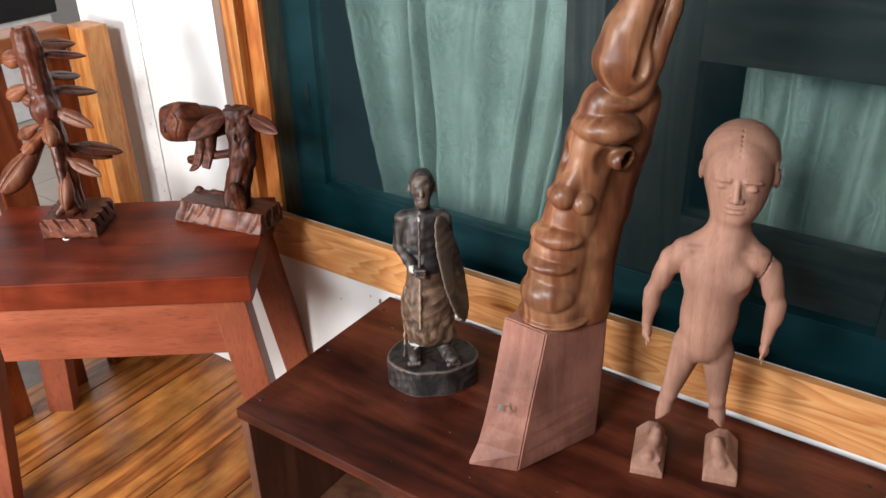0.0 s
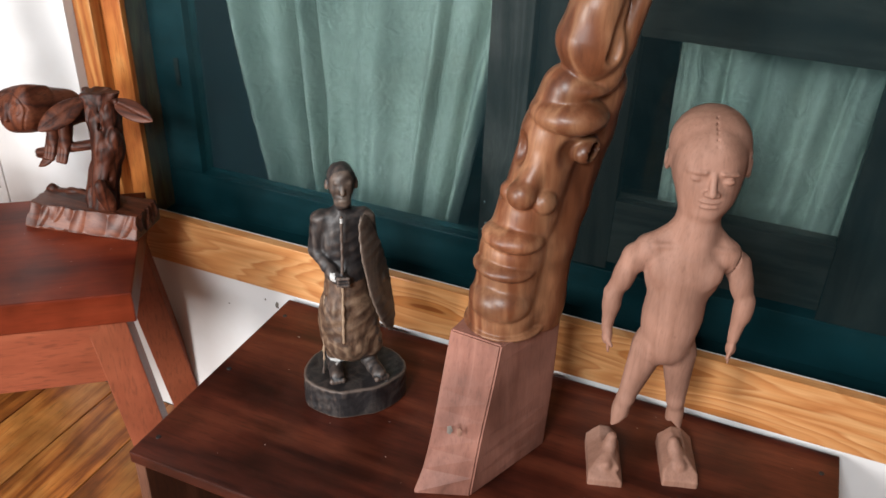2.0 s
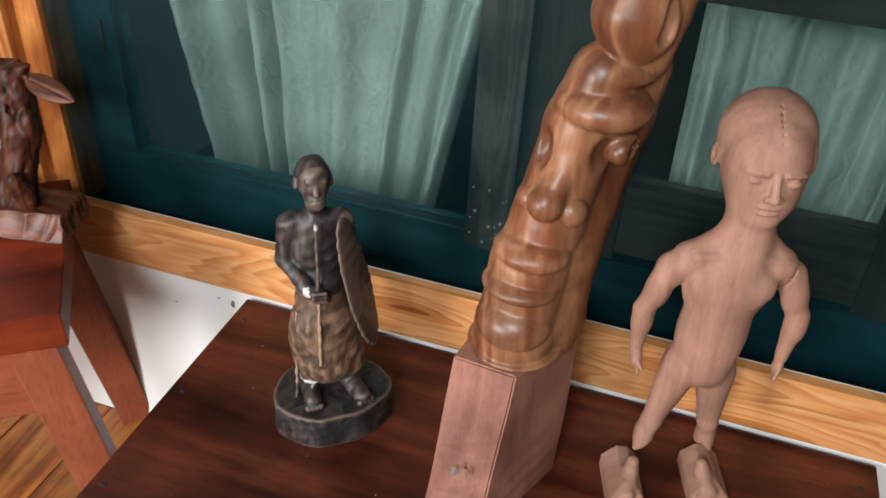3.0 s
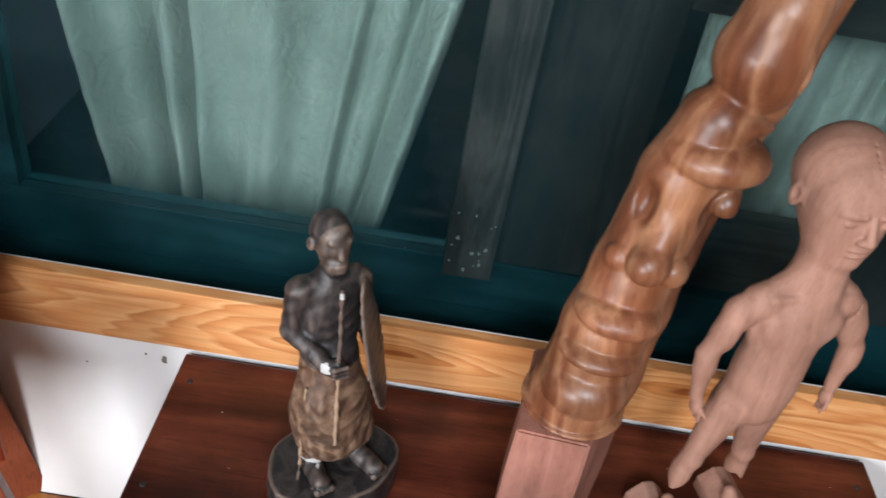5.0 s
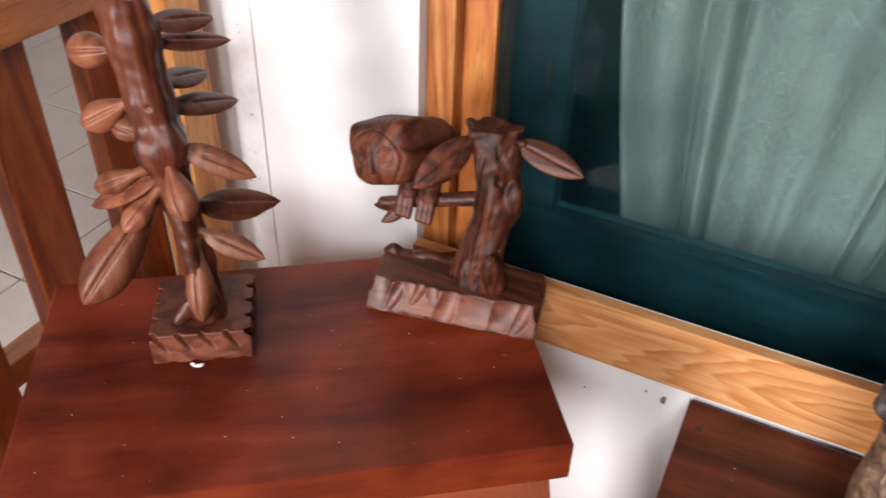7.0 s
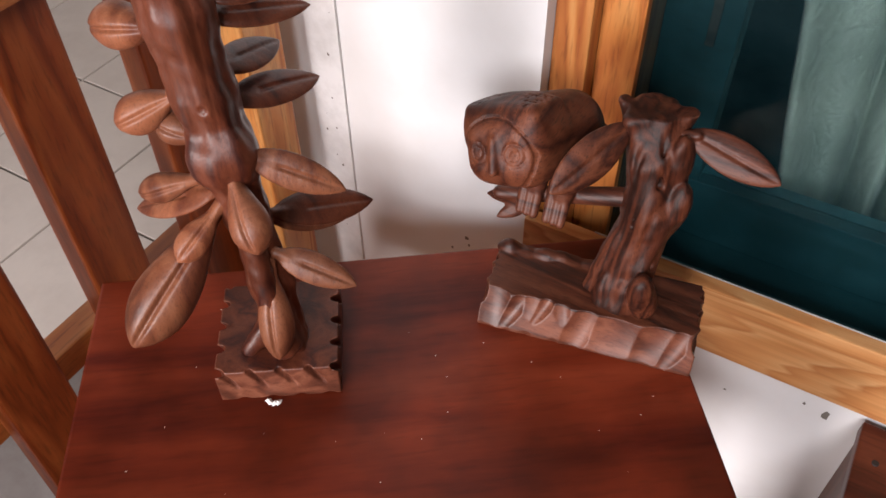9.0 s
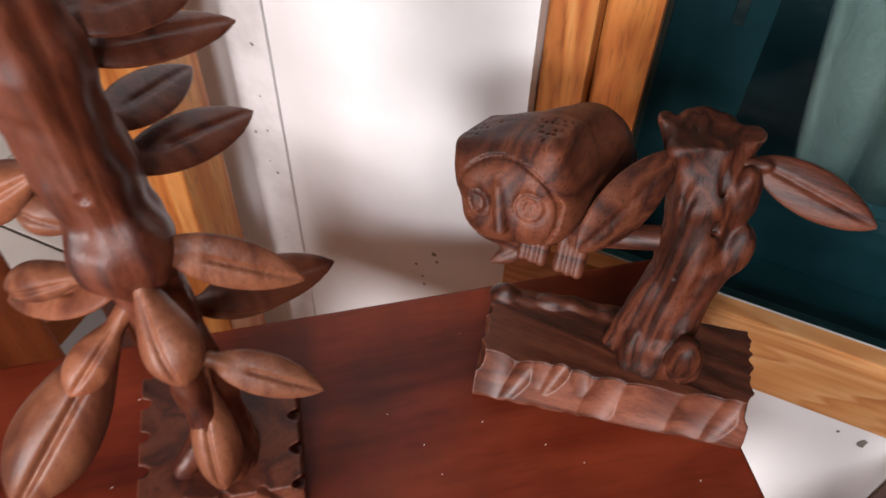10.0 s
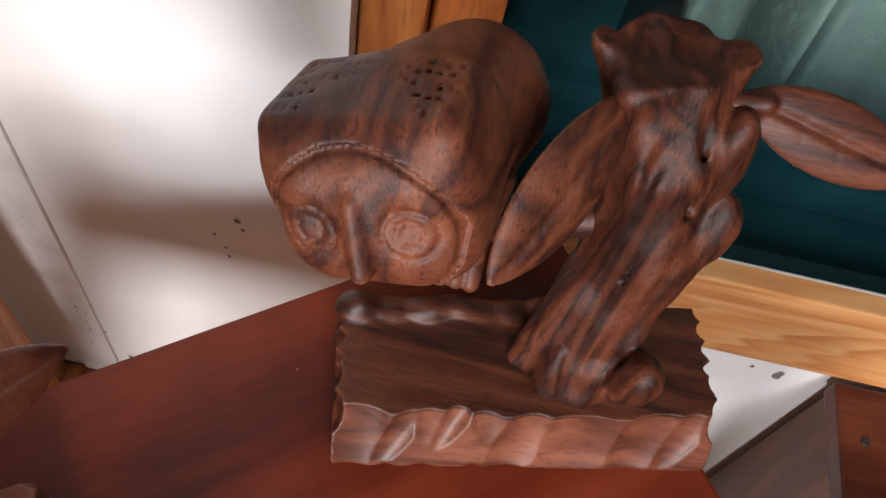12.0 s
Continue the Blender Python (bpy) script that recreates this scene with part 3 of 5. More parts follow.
part("mullion", box(0.336, 0.405, FY - 0.02, FY + 0.04, 0.535, WIN_T), MULLIONWOOD, window, "grey worn mullion with chipped paint")
part("stile", box(0.4055, 0.562, FY + 0.004, FY + 0.04, 0.5535, WIN_T), OLDWOOD_UP, window)
part("sash_rail", box(0.5625, 0.898, FY, FY + 0.04, 0.570, 0.686), OLDWOOD, window)
part("sash_rail", box(0.5625, 0.898, FY, FY + 0.04, 0.957, 1.10), OLDWOOD, window, "brown grained timber rail")
part("stile", box(0.8985, 1.02, FY, FY + 0.04, 0.5535, WIN_T), OLDWOOD_UP, window)
for x0, x1, z0, z1 in ((-0.268, 0.336, 0.553, WIN_T), (0.562, 0.898, 0.686, 0.957), (0.562, 0.898, 1.10, WIN_T), (1.02, WIN_R, 0.553, WIN_T)):
    ob = part("pane", box(x0, x1, FY + 0.018, FY + 0.021, z0, z1, 0), GLASS, window)
    ob.visible_shadow = False
part("inner_sill", box(-0.3495, WIN_R, 0.0175, FY - 0.0005, 0.4405, 0.468), TEALWOOD, window)
bm = bmesh.new()
rng = random.Random(17)
for k in range(14):
    zz = 0.55 + abs(rng.gauss(0, 0.045))
    blot(bm, rng.uniform(0.342, 0.399), zz, rng.uniform(0.0008, 0.0035 if zz < 0.62 else 0.002), FY - 0.0206, 40 + k)
part("paint_chip", bm, CHIP, window, "small pale chips of lost paint")["kind"] = "stuff"
part("hinge", box(-0.300, -0.290, FY - 0.004, FY, 0.735, 0.79, 0.001), OLDWOOD, window, "small grey metal hinge plate")


def curtain(name, top, bottom, y, z0, z1, folds, label, seed, depth=0.014, grooves=()):
    """Hanging cloth, from (left, right) at the top to (left, right) at the bottom edge, with folds that gather downwards."""
    rng = random.Random(seed)
    ph = [rng.uniform(0, 6.3) for _ in range(4)]
    bm = bmesh.new()
    nu, nv = 120, 40
    grid = []
    for j in range(nv + 1):
        t = j / nv
        row = []
        for i in range(nu + 1):
            s = i / nu
            l = top[0] + (bottom[0] - top[0]) * t ** 1.8
            r = top[1] + (bottom[1] - top[1]) * t ** 1.2
            a = s + 0.02 * math.sin(5 * s + ph[0] + t)
            off = depth * (math.sin(folds * 6.28 * a + ph[1] + 0.5 * t) + 0.25 * math.sin(folds * 2.3 * 6.28 * a + ph[2]) + 0.35 * math.sin(folds * 0.6 * 6.28 * a + ph[3] - t))
            off *= 0.35 + 1.0 * abs(2 * s - 1) ** 1.3
            off += 0.016 * noise.noise((9 * s + ph[0], 7 * t, ph[1])) + 0.007 * noise.noise((22 * s, 26 * t, ph[2]))
            for gs, gw, gd in grooves:
                off += gd * math.exp(-((s + 0.02 * t - gs) / gw) ** 2) * (0.4 + 0.6 * t)
            x = l + (r - l) * (s + 0.012 * math.sin(folds * 6.28 * a + ph[2]))
            row.append(bm.verts.new((x, y + off, z1 + (z0 - z1) * t)))
        grid.append(row)
    for j in range(nv):
        for i in range(nu):
            bm.faces.new((grid[j][i], grid[j][i + 1], grid[j + 1][i + 1], grid[j + 1][i]))
    me = finish(bm, name, CURTAIN, True)
    ob = new(name, me)
    sol = ob.modifiers.new("thickness", "SOLIDIFY")
    sol.thickness = 0.0015
    return tagged(ob, label, "curtain", "window curtains")


curtain("curtain", (-0.30, 0.45), (-0.165, 0.205), 0.27, 0.335, 1.75, 4.2, "pale green satin curtain gathered behind the glass", 3, 0.028,
        ((0.19, 0.018, 0.05), (0.31, 0.022, 0.06), (0.80, 0.02, 0.045), (0.90, 0.018, 0.05)))
curtain("curtain", (0.60, 1.0), (0.615, 0.93), 0.21, 0.56, 1.75, 6, "pale green pleated curtain behind the small pane", 8, 0.012)
rod = new("curtain_rod", finish(beam((-0.5, 0.24, 1.76), (1.7, 0.24, 1.76), 0.018, 0.018, 0.004), "curtain_rod", OLDWOOD))
tagged(rod, "dark wooden curtain rod above both curtains", "curtain rod")

# ---- railing ----
rail = thing("railing", -0.85, -0.5, 0, label="varnished pine railing between boards and tiled hall", category="railing")


def rel(bm, ob):
    bm.transform(ob.matrix_world.inverted())
    return bm


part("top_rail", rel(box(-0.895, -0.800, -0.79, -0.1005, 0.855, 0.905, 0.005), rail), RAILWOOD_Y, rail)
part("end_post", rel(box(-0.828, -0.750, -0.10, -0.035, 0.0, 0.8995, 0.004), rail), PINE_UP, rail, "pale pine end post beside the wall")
part("bottom_rail", rel(box(-0.905, -0.865, -0.79, -0.101, 0.36, 0.405, 0.003), rail), RAILWOOD_Y, rail)
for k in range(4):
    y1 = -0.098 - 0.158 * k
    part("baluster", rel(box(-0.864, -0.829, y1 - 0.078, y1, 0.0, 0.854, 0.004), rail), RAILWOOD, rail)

# ---- stool ----
STOOL_A = math.degrees(math.atan2(0.596, 0.803))
STOOL = pose(-0.087, -0.296, 0.0, 0, 0, STOOL_A)
stool = thing("stool", -0.087, -0.296, 0.0, STOOL_A, label="red-stained wooden stool with splayed legs and thick seat", category="stool")
SL, SD, SZ = 0.58, 0.35, 0.568
part("seat", box(-SL, 0, 0, SD, SZ - 0.055, SZ, 0.003), STOOLWOOD, stool, "red varnished plank seat, coloured darker as less lit")
part("apron", box(-SL + 0.085, -0.06, 0.012, 0.032, SZ - 0.176, SZ - 0.0555), APRONWOOD, stool)
part("apron", box(-SL + 0.085, -0.06, SD - 0.032, SD - 0.012, SZ - 0.176, SZ - 0.0555), APRONWOOD, stool)
for lx, sx in ((-0.05, 0.07), (-SL + 0.05, -0.07)):
    for ly, sy in ((0.035, -0.015), (SD - 0.035, 0.06)):
        part("leg", beam((lx + sx, ly + sy, 0.0), (lx, ly, SZ - 0.0555), 0.062, 0.045), STOOLLEG, stool)

# ---- box bench ----
bench = thing("box_bench", 0.0, 0.0, 0.0, label="dark brown stained open box bench below the window", category="bench")
BZ = 0.40
part("top_board", box(0, 0.978, -0.443, 0.0, BZ - 0.022, BZ, 0.003), BOXWOOD, bench, "dark varnished top with worn red edges")
part("side_board", box(0.004, 0.024, -0.44, -0.003, 0, BZ - 0.0225), BOXSIDE, bench)
part("side_board", box(0.954, 0.974, -0.44, -0.003, 0, BZ - 0.0225), BOXSIDE, bench)
part("back_board", box(0.0245, 0.9535, -0.023, -0.003, 0, BZ - 0.0225), BOXSIDE, bench)
part("shelf", box(0.0245, 0.9535, -0.43, -0.0235, 0.06, 0.08), BOXSIDE, bench)

# ---- carvings on the bench ----


def warrior():
    O, A = np.array((0.231, -0.178, 0.0)), frame_axes(0.573, -0.819)
    A[0] *= 1 if A[0][0] > 0 else -1
    lean = np.array((-0.47, 0.88, 0.0)) * 0.095

    def P(s, g, z):
        e = max(z - 0.47, 0.0)
        return O + s * A[0] + g * A[1] + lean * e + np.array((0, 0, z - 0.045 * e))
    cv = Carving((0.12, -0.30, 0.396), (0.34, -0.06, 0.83), 0.0018)
    cv.drum(P(0.004, 0.008, 0.4265), (0.081, 0.062), 0.0265, A, 0.003)
    # feet and shins
    for s, g, turn in ((-0.026, 0.018, 0.0), (0.028, 0.024, 0.35)):
        f = A[1] * math.cos(turn) + A[0] * math.sin(turn)
        a = P(s, g - 0.012, 0.466)
        cv.rod(a, a + f * 0.034 + np.array((0, 0, -0.003)), 0.012, 0.011, 0.003)
        for i in range(4):
            sd = np.cross(f, (0, 0, 1))
            t = a + f * 0.043 + sd * (i - 1.5) * 0.0056 + np.array((0, 0, -0.006))
            cv.egg(t, (0.0045, 0.0045, 0.005), None, 0.001)
        cv.rod(P(s, g - 0.014, 0.47), P(s * 0.7, 0.0, 0.54), 0.0125, 0.018, 0.004)
    # skirt
    cv.egg(P(-0.002, 0.004, 0.545), (0.047, 0.038, 0.075), A, 0.006)
    cv.rod(P(-0.004, 0.002, 0.63), P(-0.001, 0.006, 0.515), 0.032, 0.0425, 0.006)
    cv.rod(P(0.02, 0.012, 0.55), P(0.03, 0.014, 0.502), 0.022, 0.020, 0.006)
    for s, g, dz in ((-0.022, 0.043, 0.0), (0.0, 0.048, -0.004), (0.018, 0.046, 0.0), (0.036, 0.036, 0.004)):
        cv.rod(P(s, g, 0.62), P(s * 1.2, g + 0.006, 0.49 + dz), 0.0022, 0.0045, 0.003, cut=True)
    # trunk, shoulders, neck, head
    cv.egg(P(-0.006, 0.0, 0.675), (0.036, 0.026, 0.062), A, 0.008)
    cv.rod(P(-0.034, 0, 0.720), P(0.022, 0, 0.720), 0.0150, 0.0150, 0.010)
    cv.rod(P(-0.006, 0, 0.72), P(-0.006, 0.004, 0.755), 0.014, 0.012, 0.006)
    cv.egg(P(-0.007, 0.006, 0.780), (0.0190, 0.021, 0.028), A, 0.004)
    cv.egg(P(-0.007, -0.002, 0.786), (0.0205, 0.0210, 0.0225), A, 0.001)
    cv.egg(P(-0.007, 0.014, 0.757), (0.0130, 0.0145, 0.014), A, 0.004)
    cv.rod(P(-0.007, 0.0255, 0.783), P(-0.007, 0.0285, 0.773), 0.0026, 0.0038, 0.002)
    cv.rod(P(-0.017, 0.0225, 0.788), P(0.003, 0.0225, 0.788), 0.0026, 0.0026, 0.003)
    cv.egg(P(-0.007, 0.0265, 0.761), (0.007, 0.003, 0.0028), A, 0.001)
    for s in (-0.028, 0.0145):
        cv.egg(P(s, 0.0, 0.776), (0.0032, 0.006, 0.009), A, 0.001)
    # arms
    cv.chain([(P(-0.040, 0.0, 0.720), 0.0140), (P(-0.047, -0.002, 0.668), 0.0115), (P(-0.022, 0.036, 0.640), 0.0095)], 0.004)
    cv.egg(P(-0.014, 0.040, 0.639), (0.011, 0.0095, 0.010), A, 0.003)
    for i in range(3):
        cv.rod(P(-0.02, 0.0475, 0.633 + 0.0055 * i), P(-0.005, 0.0485, 0.633 + 0.0055 * i), 0.0030, 0.0030, 0.001)
    cv.chain([(P(0.028, 0.0, 0.718), 0.0140), (P(0.036, 0.0, 0.665), 0.0115), (P(0.046, 0.012, 0.62), 0.010)], 0.004)
    # staff
    cv.rod(P(-0.012, 0.042, 0.742), P(-0.014, 0.046, 0.53), 0.0026, 0.0024, 0.001)
    cv.rod(P(-0.039, 0.02, 0.60), P(-0.045, 0.018, 0.452), 0.002, 0.002, 0.001)
    # shield: a long thin oval
    tip, foot = P(0.020, 0.026, 0.735), P(0.064, 0.014, 0.523)
    mid = (tip + foot) / 2
    along = (foot - tip) / np.linalg.norm(foot - tip)
    sn = 0.75 * A[0] + 0.66 * A[1]
    sn -= along * (sn @ along)
    sn /= np.linalg.norm(sn)
    cv.egg(mid, (0.106, 0.027, 0.0050), (along, np.cross(sn, along), sn), 0.001)
    cv.relief(0.0012, 0.010, 4)

    def pick(x, y, z):
        z = np.where(z > 0.47, 0.47 + (z - 0.47) / 0.955, z)
        e = np.maximum(z - 0.47, 0)
        s = (x - O[0] - lean[0] * e) * A[0][0] + (y - O[1] - lean[1] * e) * A[0][1]
        g = (x - O[0] - lean[0] * e) * A[1][0] + (y - O[1] - lean[1] * e) * A[1][1]
        off = np.abs((x - mid[0]) * sn[0] + (y - mid[1]) * sn[1] + (0.47 + (z - 0.47) * 0.955 - mid[2]) * sn[2])
        m = np.zeros(len(x))
        m[(z > 0.480) & (z < 0.628) & (s < 0.055) & (s > -0.052)] = 1
        m[(off < 0.0075) & (s > 0.008) & (z > 0.50) & (z < 0.74)] = 2
        m[z > 0.752] = 2
        m[(z > 0.778) & (g < 0.0165 + (z - 0.80) * 0.4)] = 0
        band = ((z > 0.638) & (z < 0.650) & (s < -0.024) & (s > -0.031) & (g > 0.02)) | ((z > 0.476) & (z < 0.480) & (s < -0.010) & (s > -0.038) & (g > 0.0)) | ((z > 0.735) & (z < 0.742) & (g > 0.036))
        m[band] = 3
        return m
    return carved("warrior_statue", cv, (O[0], O[1], 0.4), (BLACKWOOD, SKIRTWOOD, FACEWOOD, SILVER), pick,
                  label="blackened wooden warrior statue with brown skirt and oval shield", category="statue", group="carvings on the bench")


def tall_head():
    O = np.array((0.55, -0.18, 0.0))
    d = np.array((0.894, 0.447, 0))
    F, S = np.array((-0.24, -0.97, 0)), np.array((0.97, -0.24, 0))
    A = np.array((F, S, (0, 0, 1)))
    zs = (0.60, 0.622, 0.75, 0.80, 0.84, 0.917, 0.97, 1.03)
    xs = (0.492, 0.493, 0.503, 0.514, 0.517, 0.534, 0.546, 0.556)
    ys = (-0.187, -0.187, -0.186, -0.172, -0.166, -0.156, -0.155, -0.165)

    def P(z, a=0.0, b=0.0):
        return np.array((np.interp(z, zs, xs), np.interp(z, zs, ys), z)) + F * a + S * b
    cv = Carving((0.36, -0.34, 0.615), (0.70, -0.04, 1.27), 0.0020)
    # the block of the head: longer from brow to nape than it is wide
    E = np.array((-0.35, -0.937, 0))
    for k, b in ((0.018, -0.004), (-0.028, 0.007)):
        cv.chain([(P(z, 0, b) + E * k, r) for z, r in ((0.60, 0.047), (0.66, 0.0455), (0.75, 0.0415), (0.81, 0.0385), (0.91, 0.038), (0.965, 0.034))], 0.010)
    # collar under the chin
    cv.egg(P(0.637, 0.014, -0.004), (0.056, 0.056, 0.0075), A, 0.002)
    # chin, two thick lips with deep grooves between
    cv.egg(P(0.684, 0.038, -0.002), (0.038, 0.044, 0.031), A, 0.003)
    cv.egg(P(0.737, 0.040, -0.004), (0.036, 0.042, 0.0145), A, 0.002)
    cv.egg(P(0.779, 0.042, -0.004), (0.035, 0.042, 0.0180), A, 0.002)
    cv.rod(P(0.7575, 0.082, -0.045), P(0.7575, 0.070, 0.045), 0.0050, 0.0035, 0.0015, cut=True)
    cv.rod(P(0.7175, 0.080, -0.045), P(0.7175, 0.066, 0.045), 0.0050, 0.0030, 0.0015, cut=True)
    cv.egg(P(0.758, 0.060, 0.040), (0.030, 0.010, 0.0045), A, 0.003, cut=True)
    cv.egg(P(0.809, 0.026, -0.002), (0.026, 0.028, 0.014), A, 0.006)
    # nose: a straight bridge, round tip and flared wings
    cv.rod(P(0.914, 0.032, 0.001), P(0.846, 0.056, 0.001), 0.0115, 0.0165, 0.006)
    cv.ball(P(0.843, 0.060, 0.001), 0.0195, 0.004)
    for q in (-0.0225, 0.0245):
        cv.egg(P(0.834, 0.042, q), (0.0165, 0.0155, 0.0165), A, 0.002)
    cv.rod(P(0.8185, 0.070, -0.03), P(0.8185, 0.062, 0.03), 0.0055, 0.0045, 0.003, cut=True)
    # heavy brow, rolled over the eye sockets
    cv.egg(P(0.940, 0.022, 0.006), (0.044, 0.049, 0.0240), A, 0.002)
    cv.egg(P(0.972, 0.006), (0.037, 0.040, 0.0140), A, 0.004)
    cv.egg(P(0.894, 0.040, 0.040), (0.024, 0.018, 0.026), A, 0.005, cut=True)
    cv.egg(P(0.893, 0.052, -0.028), (0.016, 0.010, 0.020), A, 0.008, cut=True)
    # open eye hole with a raised rim
    tilt = np.array((F * 0.90 - np.array((0, 0, 0.43)), S, F * 0.43 + np.array((0, 0, 0.90))))
    cv.egg(P(0.897, 0.010, 0.040), (0.0200, 0.0165, 0.0155), tilt, 0.004)
    cv.egg(P(0.897, 0.010, 0.050), (0.0135, 0.0300, 0.0105), tilt, 0.0008, cut=True)
    cv.egg(P(1.022, 0.0), (0.038, 0.040, 0.044), A, 0.005)
    # two prongs with a slot between them
    back = np.array((-0.41, 0.91, 0))
    Q = lambda s, z, q=0.0: O + d * s + back * 0.010 + S * q + np.array((0, 0, z))
    V = np.array((0.447, -0.894, 0))
    cv.chain([(Q(0.004, 1.03), 0.037), (Q(0.012, 1.065), 0.032), (Q(0.027, 1.106), 0.0245), (Q(0.046, 1.16), 0.019), (Q(0.062, 1.21), 0.012)], 0.006)
    cv.chain([(Q(0.030, 0.985), 0.020), (Q(0.046, 1.025), 0.0145), (Q(0.064, 1.09), 0.0120), (Q(0.074, 1.15), 0.010), (Q(0.078, 1.19), 0.007)], 0.004)
    cv.rod(Q(0.029, 1.018) + V * 0.034, Q(0.050, 1.106) + V * 0.022, 0.0105, 0.009, 0.003, cut=True)
    cv.rod(Q(0.050, 1.106) + V * 0.020, Q(0.066, 1.20) + V * 0.012, 0.0085, 0.007, 0.003, cut=True)
    cv.relief(0.0008, 0.03, 2)
    cv.f[:, :, :int((0.628 - 0.615) / cv.h)] = 0.02
    bot = [(0.416, -0.341), (0.492, -0.312), (0.557, -0.167), (0.535, -0.112), (0.445, -0.170)]
    top = [(0.428, -0.250), (0.503, -0.256), (0.558, -0.160), (0.525, -0.105), (0.448, -0.125)]
    ev, ef = [], []
    rows = 9
    for r in range(rows):
        t = r / (rows - 1)
        w = t ** 0.62
        for i, (p, q) in enumerate(zip(bot, top)):
            w_ = w if i in (0, 4) else t
            jit = 0.0009 * math.sin(7.1 * r + 2.3 * i)
            ev.append((p[0] + (q[0] - p[0]) * w_ + jit, p[1] + (q[1] - p[1]) * w_ - jit, 0.4 + 0.232 * t))
    for r in range(rows - 1):
        for i in range(5):
            j = (i + 1) % 5
            ef.append((r * 5 + i, r * 5 + j, r * 5 + 5 + j, r * 5 + 5 + i))
    ef.append(tuple(range(4, -1, -1)))
    ef.append(tuple(range((rows - 1) * 5, rows * 5)))
    ob = thing("tall_head_carving", 0.49, -0.2, 0.4, label="tall polished wooden head carving on a raw pink plinth", category="carving", group="carvings on the bench")
    carved("carved_head", cv, (0.49, -0.2, 0.4), (TOWERWOOD,), parent=ob)
    pl = bmesh.new()
    vs = [pl.verts.new((p[0] - 0.49, p[1] + 0.2, p[2] - 0.4)) for p in ev]
    for f in ef:
        pl.faces.new([vs[k] for k in f])
    bmesh.ops.recalc_face_normals(pl, faces=pl.faces)
    rims = [e for e in pl.edges if len(e.link_faces) == 2 and e.calc_face_angle() > 0.5]
    bmesh.ops.bevel(pl, geom=rims, offset=0.0022, segments=2, affect="EDGES")
    base = part("plinth", pl, PLINTHWOOD, ob, "raw pinkish wooden plinth with a knot")
    nrm = Vector((0.349, -0.915, 0.204)).normalized()
    for nm, mat, at, r, seed, lb in (("knot", MARK, (-0.0360, -0.1035, 0.104), 0.0060, 61, "dark oval knot"), ("chip", PALEWOOD, (-0.0240, -0.0985, 0.101), 0.0048, 62, "small pale chip")):
        kb = bmesh.new()
        crumb(kb, 0, 0, 0, r, seed)
        kb.transform(Matrix.Translation(at) @ nrm.to_track_quat("Z", "Y").to_matrix().to_4x4() @ Matrix.Diagonal((0.8, 1.5, 0.25, 1)))
        part(nm, kb, mat, base, lb)
    return ob


